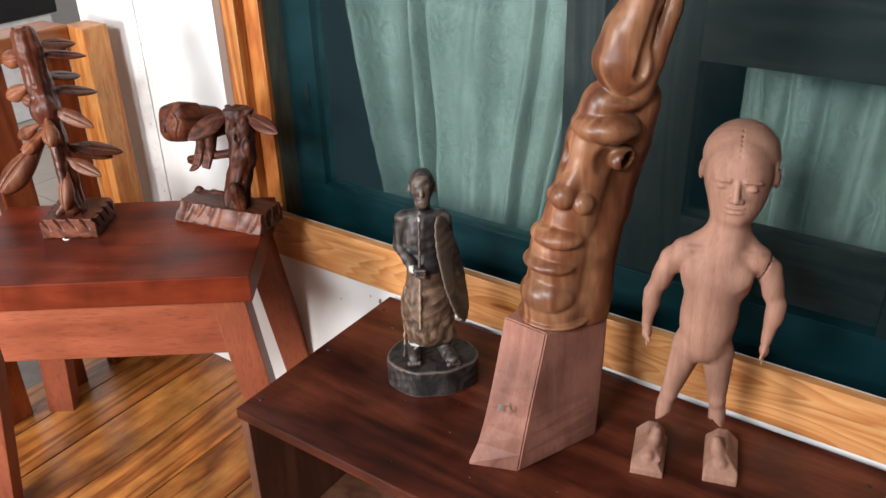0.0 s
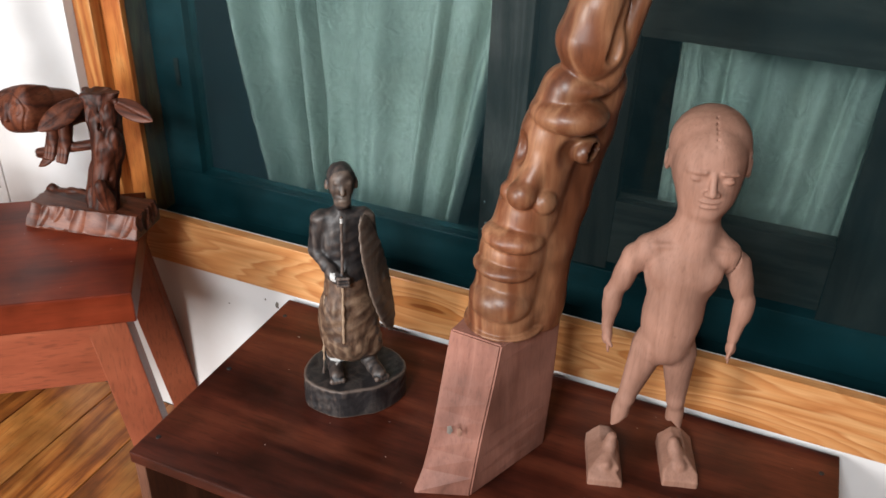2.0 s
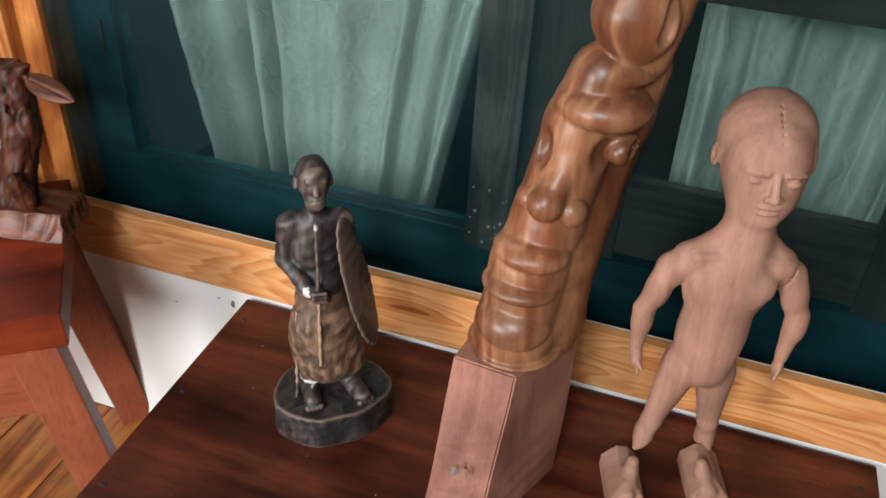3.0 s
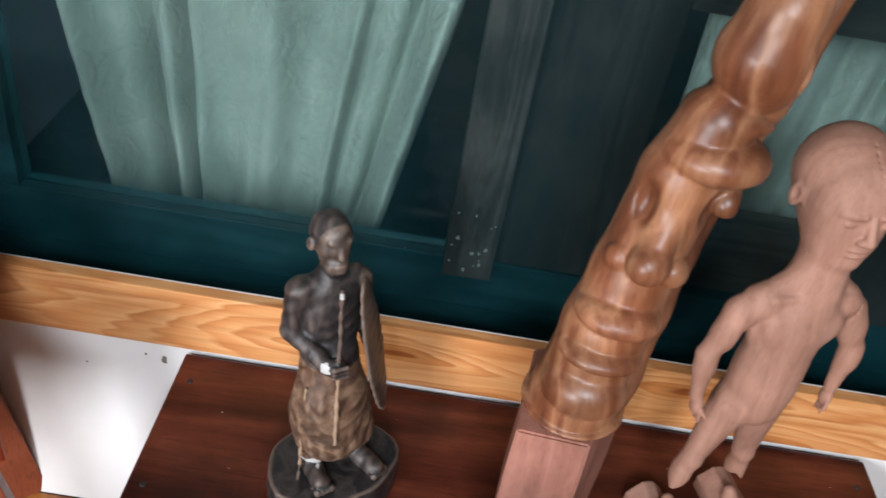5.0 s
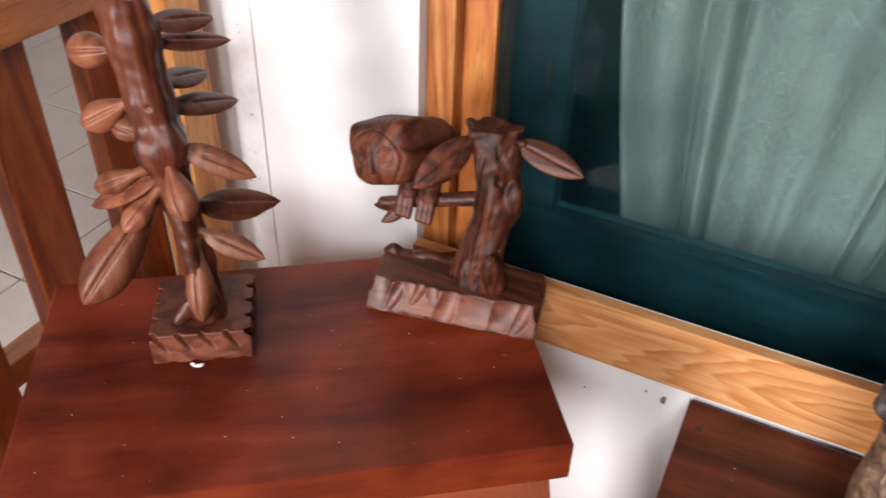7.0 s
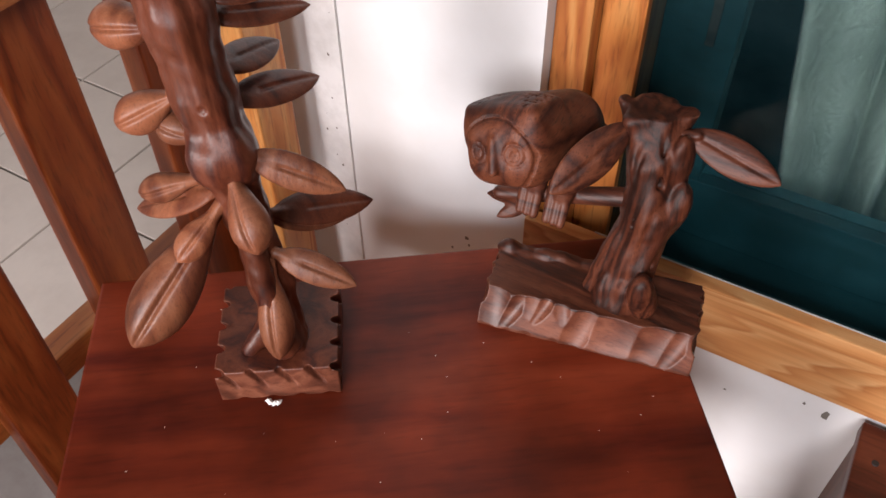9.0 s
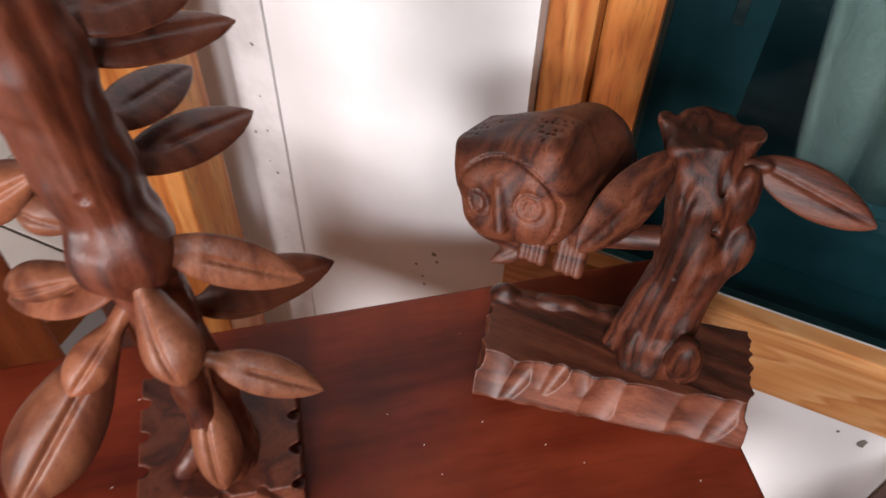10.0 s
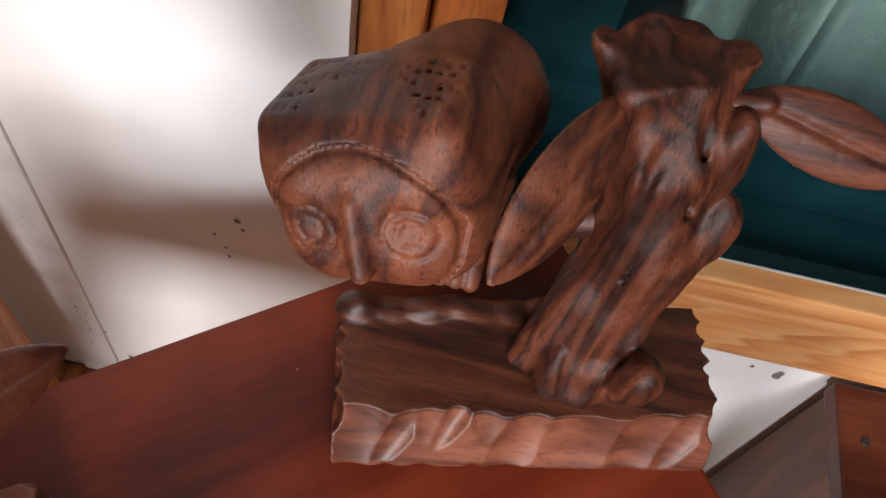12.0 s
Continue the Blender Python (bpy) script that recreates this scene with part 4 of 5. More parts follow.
def pale_figure():
    O = np.array((0.71, -0.14, 0.0))
    A = np.array(((0.958, 0.287, 0), (0.287, -0.958, 0), (0, 0, 1)))
    P = lambda s, g, z: O + s * A[0] + g * A[1] + np.array((0, 0, z))
    cv = Carving((0.57, -0.27, 0.397), (0.85, -0.02, 0.985), 0.0018)
    # skull set back over the neck, with the cap of hair standing a little proud
    # the head is turned a little to one side
    P0, P = P, lambda s, g, z: O + (s + 0.003 - 0.10 * g) * A[0] + (g + 0.10 * s) * A[1] + np.array((0, 0, z))
    cv.egg(P(-0.001, -0.030, 0.880), (0.0450, 0.0440, 0.0560), A, 0.004)
    cv.egg(P(0.002, -0.018, 0.850), (0.0350, 0.0330, 0.0380), A, 0.010)
    cap = np.array((A[0], A[1] * 0.93 + A[2] * 0.37, A[2] * 0.93 - A[1] * 0.37))
    cv.egg(P(-0.002, -0.049, 0.898), (0.0500, 0.0480, 0.0500), cap, 0.0015)
    for q in (-1, 1):
        cv.rod(P(-0.001 + 0.043 * q, -0.036, 0.897), P(0.0 + 0.043 * q, -0.030, 0.872), 0.0060, 0.0045, 0.002)
        cv.egg(P(-0.001 + 0.0485 * q, -0.040, 0.876), (0.0045, 0.0095, 0.0140), A, 0.0015)
        cv.egg(P(-0.001 + 0.0520 * q, -0.036, 0.878), (0.0030, 0.0045, 0.0075), A, 0.001, cut=True)
        cv.egg(P(0.002 + 0.0185 * q, 0.0175, 0.876), (0.0120, 0.0065, 0.0065), A, 0.005, cut=True)
        cv.egg(P(0.002 + 0.0180 * q, 0.0080, 0.8755), (0.0080, 0.0045, 0.0042), A, 0.001)
        cv.rod(P(0.002 + 0.010 * q, 0.0145, 0.8865), P(0.002 + 0.029 * q, 0.0050, 0.8840), 0.0020, 0.0016, 0.005)
        cv.rod(P(0.002 + 0.0085 * q, 0.019, 0.859), P(0.002 + 0.017 * q, 0.013, 0.8455), 0.0014, 0.0012, 0.002, cut=True)
        cv.egg(P(0.003 + 0.0062 * q, 0.0165, 0.8600), (0.0042, 0.0052, 0.0042), A, 0.002)
    cv.rod(P(0.002, 0.0125, 0.884), P(0.003, 0.0205, 0.862), 0.0040, 0.0056, 0.003)
    cv.egg(P(0.003, 0.0120, 0.8490), (0.0135, 0.0060, 0.0032), A, 0.0015)
    cv.egg(P(0.003, 0.0110, 0.8415), (0.0120, 0.0060, 0.0034), A, 0.0015)
    cv.egg(P(0.003, 0.0040, 0.8290), (0.0150, 0.0100, 0.0100), A, 0.006)
    cv.block(P(0.000, 0.0, 0.930), (0.0007, 0.030, 0.016), A, 0.0, 0.0004, cut=True)
    # neck and trunk
    P = P0
    cv.rod(P(0.002, -0.022, 0.850), P(0.002, -0.014, 0.785), 0.0260, 0.0270, 0.010)
    cv.rod(P(-0.005, -0.008, 0.730), P(-0.009, -0.006, 0.628), 0.0345, 0.0350, 0.008)
    for q in (-1, 1):
        cv.rod(P(0.002 + 0.012 * q, -0.016, 0.800), P(-0.002 + 0.048 * q, -0.015, 0.768), 0.0140, 0.0130, 0.010)
    cv.egg(P(-0.004, -0.010, 0.732), (0.0490, 0.0280, 0.0520), A, 0.008)
    cv.rod(P(-0.052, -0.014, 0.760), P(0.048, -0.012, 0.762), 0.0190, 0.0185, 0.010)
    cv.rod(P(0.002, -0.014, 0.795), P(0.0, -0.013, 0.765), 0.022, 0.032, 0.012)
    for q in (-1, 1):
        cv.rod(P(0.001 + 0.006 * q, 0.004, 0.781), P(0.001 + 0.046 * q, 0.000, 0.774), 0.0040, 0.0035, 0.005)
        cv.egg(P(-0.003 + 0.024 * q, 0.0075, 0.741), (0.0215, 0.0100, 0.0190), A, 0.010)
    cv.egg(P(-0.007, -0.006, 0.672), (0.0395, 0.0310, 0.0680), A, 0.008)
    cv.egg(P(-0.006, 0.008, 0.652), (0.0270, 0.0200, 0.0360), A, 0.008)
    cv.egg(P(-0.010, -0.008, 0.617), (0.0420, 0.0290, 0.0280), A, 0.008)
    cv.ball(P(-0.006, 0.0275, 0.655), 0.0022, 0.001, cut=True)
    # arms, held a little away from the sides
    for q, sh, el, wr, tip in ((-1, (-0.067, -0.016, 0.748), (-0.0885, -0.010, 0.692), (-0.0915, 0.004, 0.644), (-0.0885, 0.014, 0.618)),
                               (1, (0.063, -0.012, 0.750), (0.0790, 0.002, 0.704), (0.0735, 0.010, 0.648), (0.0730, 0.012, 0.614))):
        cv.egg(P(sh[0], sh[1], sh[2] - 0.004), (0.0165, 0.0170, 0.0200), A, 0.006)
        cv.rod(P(*sh), P(*el), 0.0155, 0.0115, 0.006)
        cv.egg(P((sh[0] + el[0]) / 2, (sh[1] + el[1]) / 2 + 0.002, (sh[2] + el[2]) / 2), (0.0135, 0.0145, 0.0230), A, 0.006)
        cv.rod(P(*el), P(*wr), 0.0125, 0.0072, 0.004)
        cv.egg(P(el[0], el[1] + 0.004, el[2] - 0.014), (0.0115, 0.0115, 0.0190), A, 0.006)
        cv.egg(P((wr[0] + tip[0]) / 2, (wr[1] + tip[1]) / 2, (wr[2] + tip[2]) / 2 + 0.003), (0.0070, 0.0085, 0.0120), A, 0.003)
        for f in (-1, 0, 1):
            cv.rod(P(tip[0], tip[1] + 0.0042 * f, tip[2] + 0.014), P(tip[0] - 0.001 * q, tip[1] + 0.0048 * f, tip[2] - 0.002 * abs(f)), 0.0024, 0.0019, 0.0008)
        cv.rod(P(wr[0], wr[1] + 0.006, wr[2] - 0.006), P(tip[0] - 0.004 * q, tip[1] + 0.010, tip[2] + 0.010), 0.0030, 0.0022, 0.001)
    cv.block(P(0.0570, 0.0, 0.755), (0.0010, 0.03, 0.022), np.array((A[0] * 0.94 - A[2] * 0.34, A[1], A[2] * 0.94 + A[0] * 0.34)), 0.0, 0.0005, cut=True)
    # legs and wedge-shaped feet
    for hip, knee, ank, foot in (((-0.030, -0.008, 0.604), (-0.0475, -0.006, 0.520), (-0.0585, 0.002, 0.448), (-0.066, 0.010)),
                                 ((0.013, -0.008, 0.604), (0.0225, -0.008, 0.522), (0.0315, -0.002, 0.446), (0.042, -0.003))):
        cv.rod(P(*hip), P(*knee), 0.0235, 0.0125, 0.006)
        cv.egg(P(knee[0], knee[1] + 0.006, knee[2]), (0.0105, 0.0090, 0.0130), A, 0.004)
        cv.egg(P(knee[0] * 0.6 + ank[0] * 0.4, (knee[1] + ank[1]) / 2 - 0.006, 0.492), (0.0125, 0.0130, 0.0300), A, 0.006)
        cv.rod(P(*knee), P(*ank), 0.0108, 0.0078, 0.006)
        fc = P(foot[0], foot[1], 0.4165)
        cv.block(fc, (0.0250, 0.0450, 0.0190), A, 0.001, 0.001)
        # four planes slope to a narrow ridge
        for sg in (-1, 1):
            n2 = A[0] * sg * 0.70 + A[2] * 0.714
            cv.block(fc + A[0] * sg * 0.0235 + n2 * 0.0235 + np.array((0, 0, 0.003)), (0.05, 0.08, 0.0235), np.array((np.cross(A[1], n2), A[1], n2)), 0.0, 0.001, cut=True)
        n3 = A[1] * 0.66 + A[2] * 0.751
        cv.block(fc + A[1] * 0.045 + n3 * 0.03 + np.array((0, 0, -0.006)), (0.05, 0.05, 0.03), np.array((A[0], np.cross(n3, A[0]), n3)), 0.0, 0.001, cut=True)
        cv.rod(P(*ank), P(foot[0] * 0.7 + ank[0] * 0.3, ank[1] + 0.008, 0.428), 0.0080, 0.0110, 0.004)
        cv.rod(P(ank[0], ank[1] + 0.002, 0.436), P(foot[0], foot[1] + 0.026, 0.424), 0.0085, 0.0090, 0.004)
    cv.relief(0.0006, 0.012, 7)
    return carved("pale_figure_statue", cv, (0.71, -0.14, 0.4), (PALEWOOD,), None,
                  label="pale unpainted carved wooden figure standing on two wedge feet", category="statue", group="carvings on the bench")


# ---- carvings on the stool ----
SEAT = 0.568


def owl_carving():
    d, g = np.array((0.98, 0.20, 0)), np.array((0.20, -0.98, 0))
    up = np.array((0, 0, 1.0))
    A = np.array((d, g, up))
    HB = 0.0195
    C = np.array((-0.2955, -0.150, SEAT + HB))
    root = thing("owl_carving", -0.29, -0.15, SEAT, label="dark rosewood owl on a leafy stump with chiselled base", category="carving", group="carvings on the stool")
    org = (-0.29, -0.15, SEAT)
    # base with knife-cut rims
    cv = Carving((-0.42, -0.225, SEAT - 0.003), (-0.17, -0.085, SEAT + 0.085), 0.0011)
    cv.block(C, (0.1055, 0.043, HB), A, 0.0025, 0.002)
    nf = g * 0.916 + up * 0.40
    cv.block(C + g * 0.0445 - up * HB + nf * 0.05, (0.2, 0.05, 0.12), np.array((d, nf, np.cross(d, nf))), 0.0, 0.001, cut=True)
    rng = random.Random(5)
    s = -0.108
    uf = np.cross(d, nf)
    uf = uf if uf[2] > 0 else -uf
    face = C + g * 0.0445 - up * HB
    while s < 0.11:
        w = rng.choice((0.006, 0.009, 0.012, 0.019)) * rng.uniform(0.85, 1.2)
        tilt = rng.uniform(-0.55, 0.25)
        e1 = d * math.cos(tilt) + uf * math.sin(tilt)
        dep = rng.uniform(0.0025, 0.0055)
        cv.egg(face + d * (s + w) + uf * rng.uniform(0.020, 0.046) + nf * (0.016 - dep), (w * 1.9, 0.016, rng.uniform(0.030, 0.060)), np.array((e1, nf, np.cross(e1, nf))), 0.0002, cut=True)
        if rng.random() < 0.65:
            cv.egg(face + d * (s + w * rng.uniform(0.3, 1.6)) - uf * 0.004 + nf * 0.009, (w * 1.5, 0.013, 0.014), np.array((d, nf, uf)), 0.0002, cut=True)
        s += w * rng.uniform(1.7, 2.3)
    t = -0.04
    while t < 0.045:
        w = rng.uniform(0.005, 0.011)
        for sd in (-1, 1):
            cv.egg(C + d * sd * 0.1085 + g * t + up * rng.uniform(0.004, 0.024), (0.0085, w, 0.022), A, 0.0004, cut=True)
        t += w * 1.7
    for i in range(8):
        cv.egg(C + d * (-0.095 + 0.017 * i + rng.uniform(-0.004, 0.004)) - g * (0.036 + rng.uniform(-0.003, 0.003)) + up * (HB - 0.002),
               (0.011, 0.008, rng.uniform(0.003, 0.008)), A, 0.003)
    cv.egg(C - d * 0.094 - g * 0.034 + up * HB, (0.009, 0.008, 0.010), A, 0.008)
    cv.egg(C - d * 0.055 - g * 0.034 + up * HB, (0.012, 0.007, 0.007), A, 0.004)
    cv.relief(0.0002, 0.02, 3)

    def pick(x, y, z):
        gg = (x - C[0]) * g[0] + (y - C[1]) * g[1]
        return (z < C[2] + HB - 0.002) & (gg > 0.0355 - (z - SEAT) * 0.437)
    carved("base", cv, org, (ROSE_X, ROSE_LIT), pick, parent=root, label="slab with chiselled front, coloured paler as lit")
    # stump
    cv = Carving((-0.345, -0.20, SEAT + 0.03), (-0.205, -0.045, 0.83), 0.0015)
    cv.chain([((-0.272, -0.140, 0.606), 0.027), ((-0.270, -0.128, 0.660), 0.0225), ((-0.265, -0.116, 0.705), 0.0255), ((-0.274, -0.104, 0.755), 0.0255), ((-0.286, -0.092, 0.783), 0.0255)], 0.010)
    # three corners of the broken top
    for p in ((-0.315, -0.092, 0.794), (-0.260, -0.083, 0.797), (-0.300, -0.112, 0.790)):
        cv.rod((-0.284, -0.096, 0.760), p, 0.018, 0.0075, 0.005)
    # roots running out over the base
    cv.rod((-0.278, -0.124, 0.672), (-0.302, -0.142, 0.608), 0.017, 0.0075, 0.006)
    cv.egg((-0.250, -0.154, 0.630), (0.0145, 0.0135, 0.040), np.array(((1, 0, 0), (0, 0.93, 0.36), (0, -0.36, 0.93))), 0.002)
    cv.egg((-0.268, -0.152, 0.620), (0.0120, 0.0120, 0.026), None, 0.002)
    cv.egg((-0.286, -0.150, 0.618), (0.0080, 0.0100, 0.026), None, 0.002)
    # burls
    cv.egg((-0.244, -0.118, 0.722), (0.0130, 0.0140, 0.026), None, 0.004)
    cv.egg((-0.254, -0.110, 0.762), (0.0110, 0.0130, 0.028), None, 0.003)
    line = lambda z: (np.interp(z, (0.606, 0.66, 0.705, 0.755, 0.79), (-0.272, -0.270, -0.265, -0.274, -0.287)), np.interp(z, (0.606, 0.66, 0.705, 0.755, 0.79), (-0.142, -0.128, -0.116, -0.104, -0.090)))
    cv.flutes(line, 0.0017, 3, 30.0)
    # deep folds between the strands
    for p, q, r in (((-0.278, -0.168, 0.606), (-0.284, -0.146, 0.690), 0.0032), ((-0.257, -0.168, 0.606), (-0.261, -0.148, 0.690), 0.0030),
                    ((-0.261, -0.148, 0.690), (-0.252, -0.136, 0.760), 0.0026), ((-0.284, -0.146, 0.700), (-0.283, -0.126, 0.778), 0.0028),
                    ((-0.296, -0.134, 0.730), (-0.302, -0.118, 0.775), 0.0024), ((-0.236, -0.136, 0.690), (-0.250, -0.140, 0.660), 0.0028),
                    ((-0.262, -0.128, 0.745), (-0.268, -0.116, 0.785), 0.0024)):
        cv.rod(p, q, r, r * 0.8, 0.004, cut=True)
    cv.egg((-0.290, -0.076, 0.820), (0.024, 0.06, 0.026), A, 0.0008, cut=True)
    cv.block((-0.286, -0.085, 0.8190), (0.08, 0.08, 0.022), A, 0.0, 0.0008, cut=True)
    for i in range(18):
        an = i / 18 * 6.283
        cv.ball((-0.271 + 0.0055 * math.cos(an), -0.1400, 0.704 + 0.0055 * math.sin(an)), 0.0011, 0.0005, cut=True)
    cv.relief(0.0010, 0.014, 6)
    carved("stump", cv, org, (ROSEWOOD,), parent=root)
    # the bird: flat round face, body running back to the stump
    cv = Carving((-0.455, -0.235, 0.69), (-0.30, -0.05, 0.835), 0.0013)
    n = np.array((-0.16, -0.94, 0.30))
    n /= np.linalg.norm(n)
    sd = np.array((1.0, 0.05, 0.32))
    sd -= n * (sd @ n)
    sd /= np.linalg.norm(sd)
    vv = np.cross(n, sd)
    vv = -vv if vv[2] < 0 else vv
    H = np.array((sd, n, vv))
    hc = np.array((-0.385, -0.163, 0.770))
    cv.block(hc - vv * 0.001, (0.0400, 0.031, 0.0365), H, 0.024, 0.004)
    # squared crown with two corners for the ears
    cv.block(hc + vv * 0.017 - n * 0.004, (0.0375, 0.026, 0.0185), H, 0.008, 0.008)
    cv.rod(hc - n * 0.010 + vv * 0.001, np.array((-0.360, -0.104, 0.756)), 0.0390, 0.033, 0.008)
    cv.rod(np.array((-0.360, -0.104, 0.752)), np.array((-0.338, -0.080, 0.738)), 0.027, 0.012, 0.008)
    fc = hc + n * 0.031 - vv * 0.005

    def plane(X, Y, Z, c):
        q = (X - c[0], Y - c[1], Z - c[2])
        return [sum(H[k][m] * q[m] for m in range(3)) for k in range(3)]

    def ring(c, ru, rv, wid):
        def fn(X, Y, Z):
            p, o, q = plane(X, Y, Z, c)
            return np.maximum(np.abs(np.sqrt((p / ru) ** 2 + (q / rv) ** 2) - 1) * min(ru, rv) - wid, -o - 0.02)
        return fn
    lo, hi = fc - 0.06, fc + 0.06
    cv.engrave(ring(fc - vv * 0.001, 0.0345, 0.0325, 0.0012), lo, hi, 0.0018)
    for q in (-1, 1):
        ec = fc + sd * 0.0185 * q + vv * 0.001
        cv.egg(ec + vv * 0.004 + n * 0.0068, (0.0150, 0.0085, 0.0150), np.array((sd * 0.94 + vv * 0.34 * q, n, vv * 0.94 - sd * 0.34 * q)), 0.0015, cut=True)
        cv.engrave(ring(ec, 0.0098, 0.0098, 0.0008), lo, hi, 0.0011)
        cv.engrave(ring(ec, 0.0048, 0.0050, 0.0007), lo, hi, 0.0010)
    cv.rod(fc + vv * 0.014 + n * 0.002, fc - vv * 0.013 + n * 0.004, 0.0018, 0.0040, 0.006)
    for q in (-1, 1):
        cv.rod(fc + vv * 0.026 + sd * 0.004 * q + n * 0.002, fc + vv * 0.008 + sd * 0.0048 * q + n * 0.004, 0.0010, 0.0010, 0.0006, cut=True)
    # rows of small gouge marks over the crown and down the cheeks
    for r_ in range(6):
        for i in range(19):
            b = -0.034 + 0.0038 * (i + 0.5 * (r_ % 2)) + 0.0008 * math.sin(5 * i + r_)
            a = 0.024 - 0.0085 * r_ + 0.0012 * math.sin(3.1 * i)
            h = max(0.0355, 0.002 + math.sqrt(0.0392 ** 2 - b * b))
            cv.egg(hc + n * a + sd * b + vv * h, (0.0007, 0.0021, 0.0011), H, 0.0008, cut=True)
    for i in range(22):
        an = -0.5 - i / 21 * 2.15
        p = fc + sd * 0.0375 * math.cos(an) + vv * (-0.001 + 0.0355 * math.sin(an)) - n * 0.006
        cv.egg(p, (0.0009, 0.0045, 0.0009), H, 0.0006, cut=True)
    cv.relief(0.0005, 0.018, 3)
    carved("owl", cv, org, (ROSE_Y,), parent=root, label="plump owl with ringed round eyes")
    # wing, twig and claws, leaf
    cv = Carving((-0.385, -0.225, 0.695), (-0.265, -0.075, 0.82), 0.0013)
    cv.leaf((-0.300, -0.108, 0.786), (-0.336, -0.188, 0.750), (0.60, -0.58, 0.55), 0.0195, 0.0045, 0.05, 0.30, 1.05)
    carved("wing", cv, org, (ROSE_Y,), parent=root)
    cv = Carving((-0.44, -0.175, 0.635), (-0.27, -0.085, 0.745), 0.0013)
    cv.rod((-0.285, -0.112, 0.708), (-0.410, -0.132, 0.674), 0.0095, 0.0075, 0.003)
    cv.leaf((-0.375, -0.13, 0.682), (-0.426, -0.128, 0.662), (0, -0.7, 0.7), 0.0095, 0.0055, 0.0, 0.3)
    cv.leaf((-0.38, -0.13, 0.672), (-0.408, -0.142, 0.650), (0, -0.9, 0.4), 0.008, 0.004, 0.0, 0.2)
    for c in (-0.378, -0.350):
        for i in range(3):
            cv.rod((c + 0.007 * (i - 1), -0.126, 0.705), (c + 0.0072 * (i - 1) + 0.002, -0.144, 0.674), 0.0058, 0.0044, 0.0012)
        cv.rod((c + 0.004, -0.122, 0.732), (c + 0.003, -0.128, 0.70), 0.013, 0.010, 0.004)
    carved("twig", cv, org, (ROSE_X,), parent=root, label="short twig gripped by the claws")
    cv = Carving((-0.285, -0.135, 0.735), (-0.155, -0.07, 0.82), 0.0012)
    cv.rod((-0.272, -0.098, 0.777), (-0.246, -0.099, 0.786), 0.007, 0.0042, 0.003)
    cv.leaf((-0.256, -0.097, 0.786), (-0.170, -0.104, 0.768), (-0.05, -0.72, 0.69), 0.0165, 0.0040, 0.03, 0.45, 0.95)
    carved("leaf", cv, org, (ROSE_X,), parent=root)
    return root


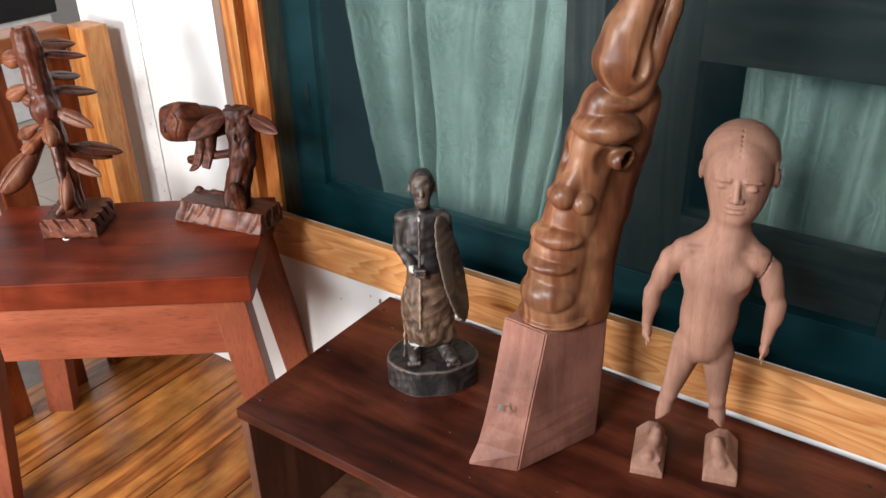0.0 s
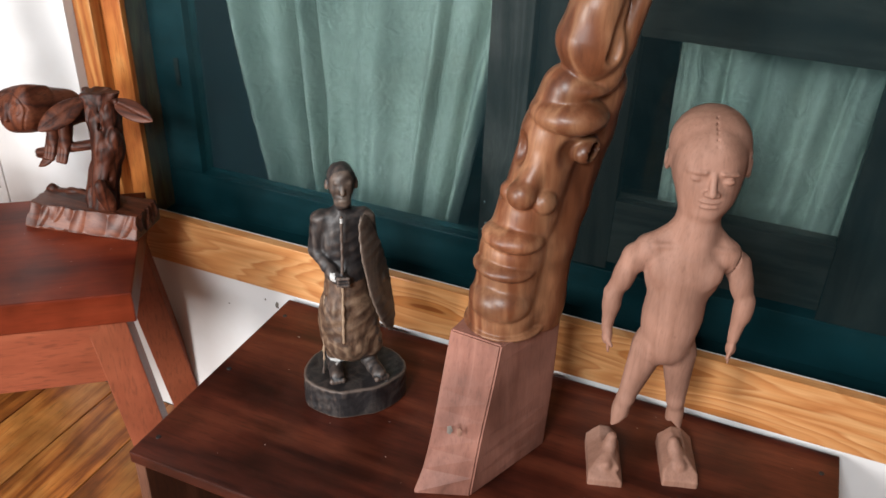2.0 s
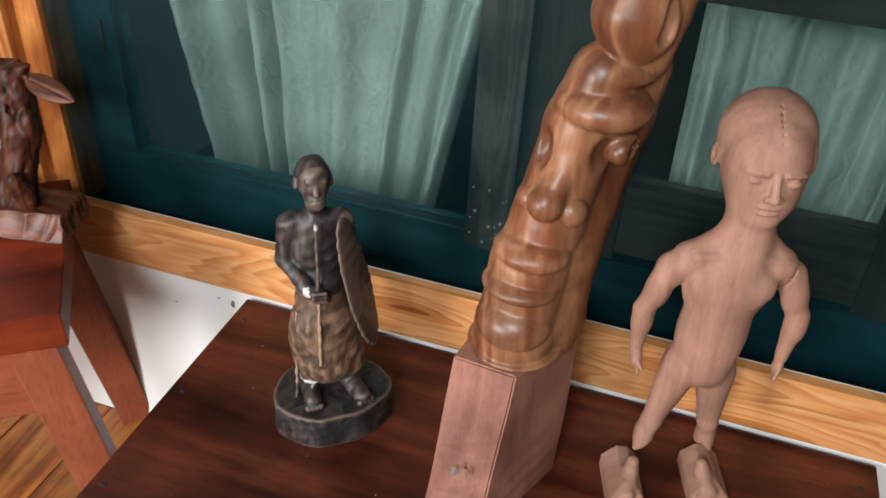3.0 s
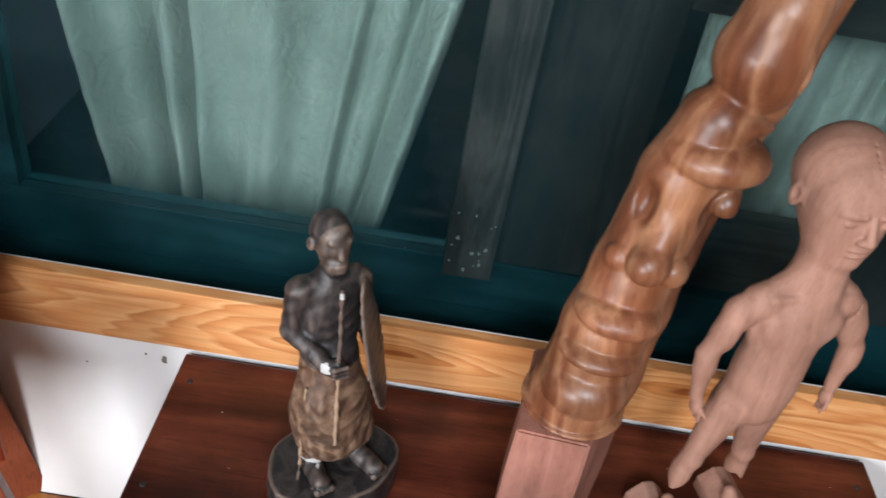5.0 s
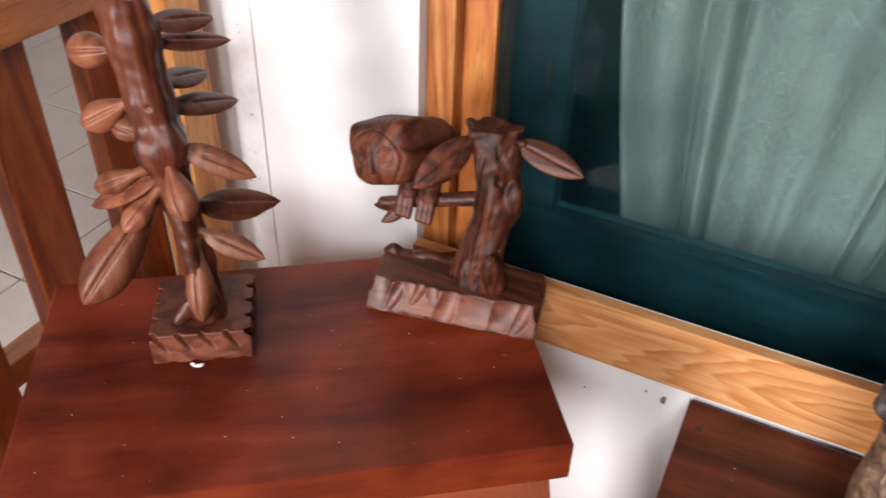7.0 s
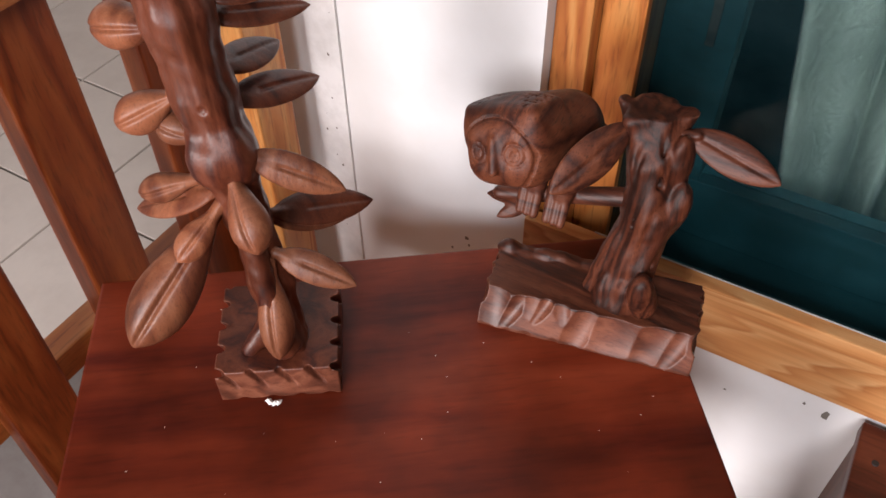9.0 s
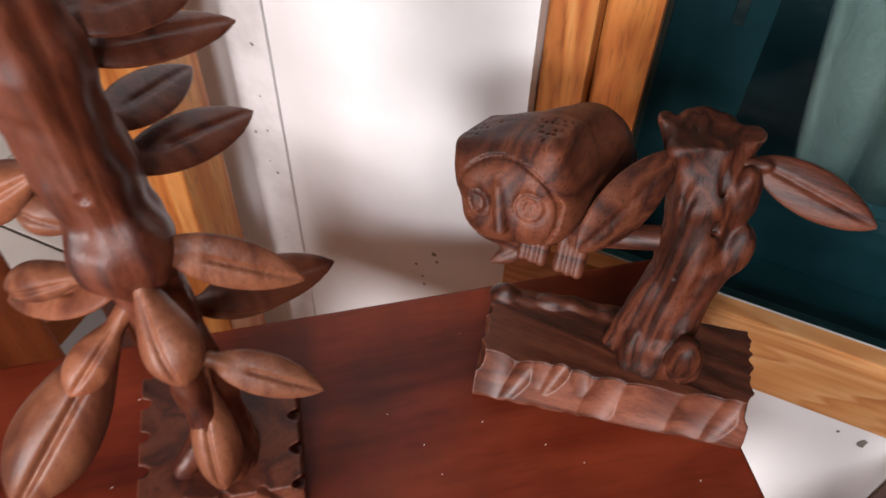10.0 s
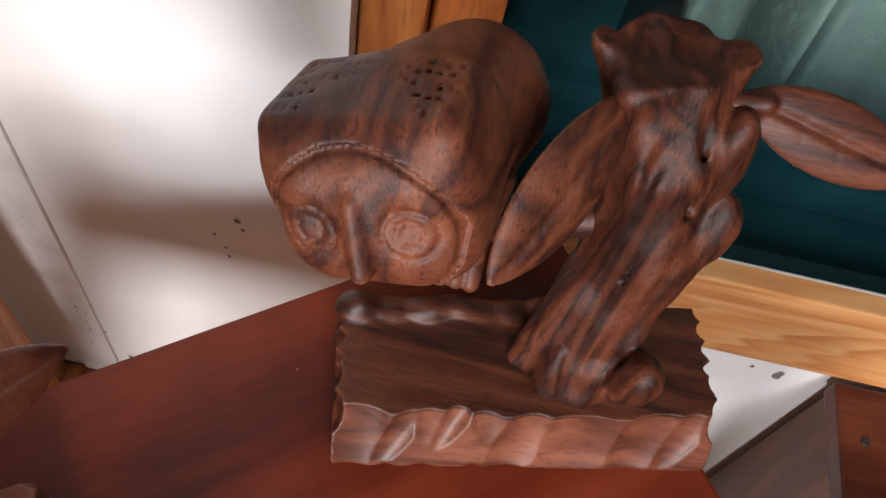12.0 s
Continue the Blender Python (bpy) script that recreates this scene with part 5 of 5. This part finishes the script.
def pod_tree():
    u, w = np.array((0.825, 0.565, 0)), np.array((-0.565, 0.825, 0))
    up = np.array((0, 0, 1.0))
    A = np.array((u, w, up))
    HB = 0.021
    C = np.array((-0.537, -0.336, SEAT + HB))
    org = (-0.537, -0.336, SEAT)
    root = thing("pod_tree_carving", *org, label="reddish carved wooden stem with pods and leaves on notched base", category="carving", group="carvings on the stool")
    cv = Carving((-0.63, -0.43, SEAT - 0.003), (-0.44, -0.24, SEAT + 0.05), 0.0014)
    cv.block(C, (0.056, 0.053, HB), A, 0.0015, 0.002)
    for i in range(5):
        s = -0.050 + 0.0265 * i
        for sd, ax in ((-1, 0), (1, 0), (-1, 1), (1, 1)):
            e, o = (u, w) if ax == 0 else (w, u)
            p = C + e * (s + 0.003) + o * sd * 0.0575
            cv.egg(p + up * 0.014, (0.0042, 0.0095, 0.024), np.array((e * 0.85 + up * 0.53, o, up * 0.85 - e * 0.53)), 0.0006, cut=True)
            cv.egg(p - up * 0.022 + e * 0.012, (0.008, 0.008, 0.005), np.array((e, o, up)), 0.0008, cut=True)
    cv.relief(0.0003, 0.02, 9)
    # only the front face takes the paler, lit-looking colour
    front = lambda x, y, z: ((x - C[0]) * w[0] + (y - C[1]) * w[1] < -0.0470) & (z < SEAT + 2 * HB - 0.002)
    carved("base", cv, org, (TREEWOOD, ROSE_LIT), front, parent=root, label="square base with knife-cut notches")
    cv = Carving((-0.61, -0.395, SEAT + 0.03), (-0.485, -0.295, 0.985), 0.0015)
    cv.chain([((-0.518, -0.345, 0.612), 0.0185), ((-0.530, -0.339, 0.68), 0.0170), ((-0.542, -0.337, 0.76), 0.0180), ((-0.548, -0.337, 0.815), 0.0225), ((-0.556, -0.336, 0.87), 0.0220), ((-0.563, -0.336, 0.93), 0.0228), ((-0.568, -0.335, 0.957), 0.0235)], 0.010)
    cv.egg((-0.546, -0.342, 0.822), (0.0275, 0.027, 0.030), None, 0.006)
    cv.rod((-0.525, -0.345, 0.645), (-0.542, -0.372, 0.612), 0.011, 0.007, 0.008)
    cv.rod((-0.528, -0.350, 0.75), (-0.508, -0.362, 0.625), 0.010, 0.012, 0.006)
    cv.egg((-0.57, -0.335, 0.980), (0.017, 0.017, 0.014), None, 0.002, cut=True)
    cv.flutes(lambda z: (np.interp(z, (0.61, 0.76, 0.87, 0.957), (-0.518, -0.542, -0.556, -0.568)), -0.337 + 0 * z), 0.0012, 4, 22.0)
    cv.ball((-0.540, -0.357, 0.872), 0.0045, 0.001, cut=True)
    cv.relief(0.0010, 0.012, 9)
    carved("stem", cv, org, (TREEWOOD,), parent=root)
    rng = random.Random(2)
    leaves = (((-0.538, -0.315, 0.738), (-0.488, -0.231, 0.712), (0.5, -0.3, 0.8), 0.017),
              ((-0.556, -0.318, 0.850), (-0.532, -0.230, 0.833), (0.4, -0.25, 0.85), 0.016),
              ((-0.560, -0.318, 0.878), (-0.560, -0.243, 0.862), (0.4, -0.35, 0.8), 0.015),
              ((-0.560, -0.320, 0.922), (-0.520, -0.247, 0.908), (0.3, -0.25, 0.9), 0.014),
              ((-0.558, -0.320, 0.940), (-0.528, -0.258, 0.936), (0.3, -0.35, 0.85), 0.016),
              ((-0.530, -0.335, 0.822), (-0.462, -0.303, 0.789), (0.35, -0.7, 0.62), 0.0145),
              ((-0.518, -0.338, 0.722), (-0.453, -0.316, 0.694), (0.3, -0.6, 0.75), 0.014),
              ((-0.540, -0.318, 0.735), (-0.502, -0.248, 0.700), (0.5, -0.5, 0.7), 0.014),
              ((-0.560, -0.345, 0.778), (-0.664, -0.357, 0.722), (-0.2, -0.6, 0.75), 0.016))
    pods = (((-0.556, -0.346, 0.768), (-0.590, -0.447, 0.672), 0.0255, 1.70),
            ((-0.550, -0.352, 0.776), (-0.562, -0.400, 0.745), 0.0130, 1.70),
            ((-0.538, -0.346, 0.818), (-0.496, -0.374, 0.765), 0.0165, 2.00),
            ((-0.522, -0.344, 0.716), (-0.500, -0.376, 0.630), 0.0155, 1.60),
            ((-0.575, -0.336, 0.918), (-0.646, -0.341, 0.903), 0.0180, 1.90),
            ((-0.572, -0.336, 0.868), (-0.622, -0.368, 0.838), 0.0165, 1.90),
            ((-0.566, -0.345, 0.792), (-0.640, -0.357, 0.750), 0.0130, 2.00),
            ((-0.560, -0.340, 0.826), (-0.600, -0.350, 0.838), 0.0140, 1.70))
    for i, (p, q, nrm, wd) in enumerate(leaves):
        m = np.array((wd,) * 3) + 0.008
        cv = Carving(np.minimum(p, q) - m, np.maximum(p, q) + m, 0.0012)
        cv.rod(p, np.array(p) + 0.3 * (np.array(q) - np.array(p)), 0.0052, 0.0030, 0.002)
        cv.leaf(p, q, nrm, wd, 0.0042, rng.uniform(0.02, 0.08), 0.45, 0.9)
        carved("leaf", cv, p, (TREEWOOD if i < 5 else PODWOOD,), parent=root)
    for p, q, r, k in pods:
        m = np.array((r,) * 3) + 0.006
        cv = Carving(np.minimum(p, q) - m, np.maximum(p, q) + m, 0.0012)
        cv.rod(p, np.array(p) + 0.4 * (np.array(q) - np.array(p)), 0.0060, 0.0050, 0.003)
        cv.leaf(p, q, (0.35, -0.8, 0.3), r, r * 0.9, 0.0, 0.20, k)
        cv.relief(0.0004, 0.015, 4)
        carved("pod", cv, p, (PODWOOD,), parent=root)
    return root


warrior()
tall_head()
pale_figure()
owl_carving()
pod_tree()

# ---- hall and small things ----
cabinet = thing("cabinet", -3.08, 0.72, 0, label="black low cabinet on a grey plinth against the hall wall", category="cabinet")
part("body", box(-0.2, 0.2, -0.42, 0.42, 0.47, 1.05, 0.01), BLACKPAINT, cabinet)
part("plinth", box(-0.17, 0.17, -0.40, 0.40, 0, 0.4695, 0.004), SEAM, cabinet, "pale grey plinth")
part("door", box(0.2005, 0.215, -0.41, -0.005, 0.49, 1.03, 0.004), BLACKPAINT, cabinet)
part("door", box(0.2005, 0.215, 0.005, 0.41, 0.49, 1.03, 0.004), BLACKPAINT, cabinet)


rng = random.Random(21)
bm = bmesh.new()
for k in range(46):
    s, t = rng.uniform(-0.56, -0.02), rng.uniform(0.02, 0.32)
    p = STOOL @ Vector((s, t, SEAT + 0.0002))
    crumb(bm, p.x, p.y, p.z, rng.uniform(0.00025, 0.0007), k)
for k in range(30):
    crumb(bm, rng.uniform(0.02, 0.95), rng.uniform(-0.42, -0.02), BZ + 0.0002, rng.uniform(0.0003, 0.0008), 100 + k)
specks = new("dust_speck", finish(bm, "dust_speck", CHIP))
tagged(specks, "pale dust specks on the stool and bench tops", "dust", kind="stuff")
bm = bmesh.new()
for k, (dx, dy) in enumerate(((0, 0), (0.004, 0.002), (-0.003, 0.001), (0.007, 0.004))):
    crumb(bm, -0.513 + dx, -0.3905 + dy, SEAT + 0.0002, 0.0035, 300 + k)
chip = new("paper_scrap", finish(bm, "paper_scrap", CHIP))
tagged(chip, "torn white paper scrap under the carving's base", "paper scrap")
for x, y in ((0.02, -0.40), (0.022, -0.05), (0.955, -0.40), (0.953, -0.05), (0.02, -0.22)):
    bm = bmesh.new()
    bmesh.ops.create_cone(bm, cap_ends=True, segments=14, radius1=0.0042, radius2=0.0036, depth=0.0012)
    bm.transform(Matrix.Translation((x, y, BZ + 0.0005)))
    part("screw", bm, BLACKPAINT, bench, "dark countersunk screw")
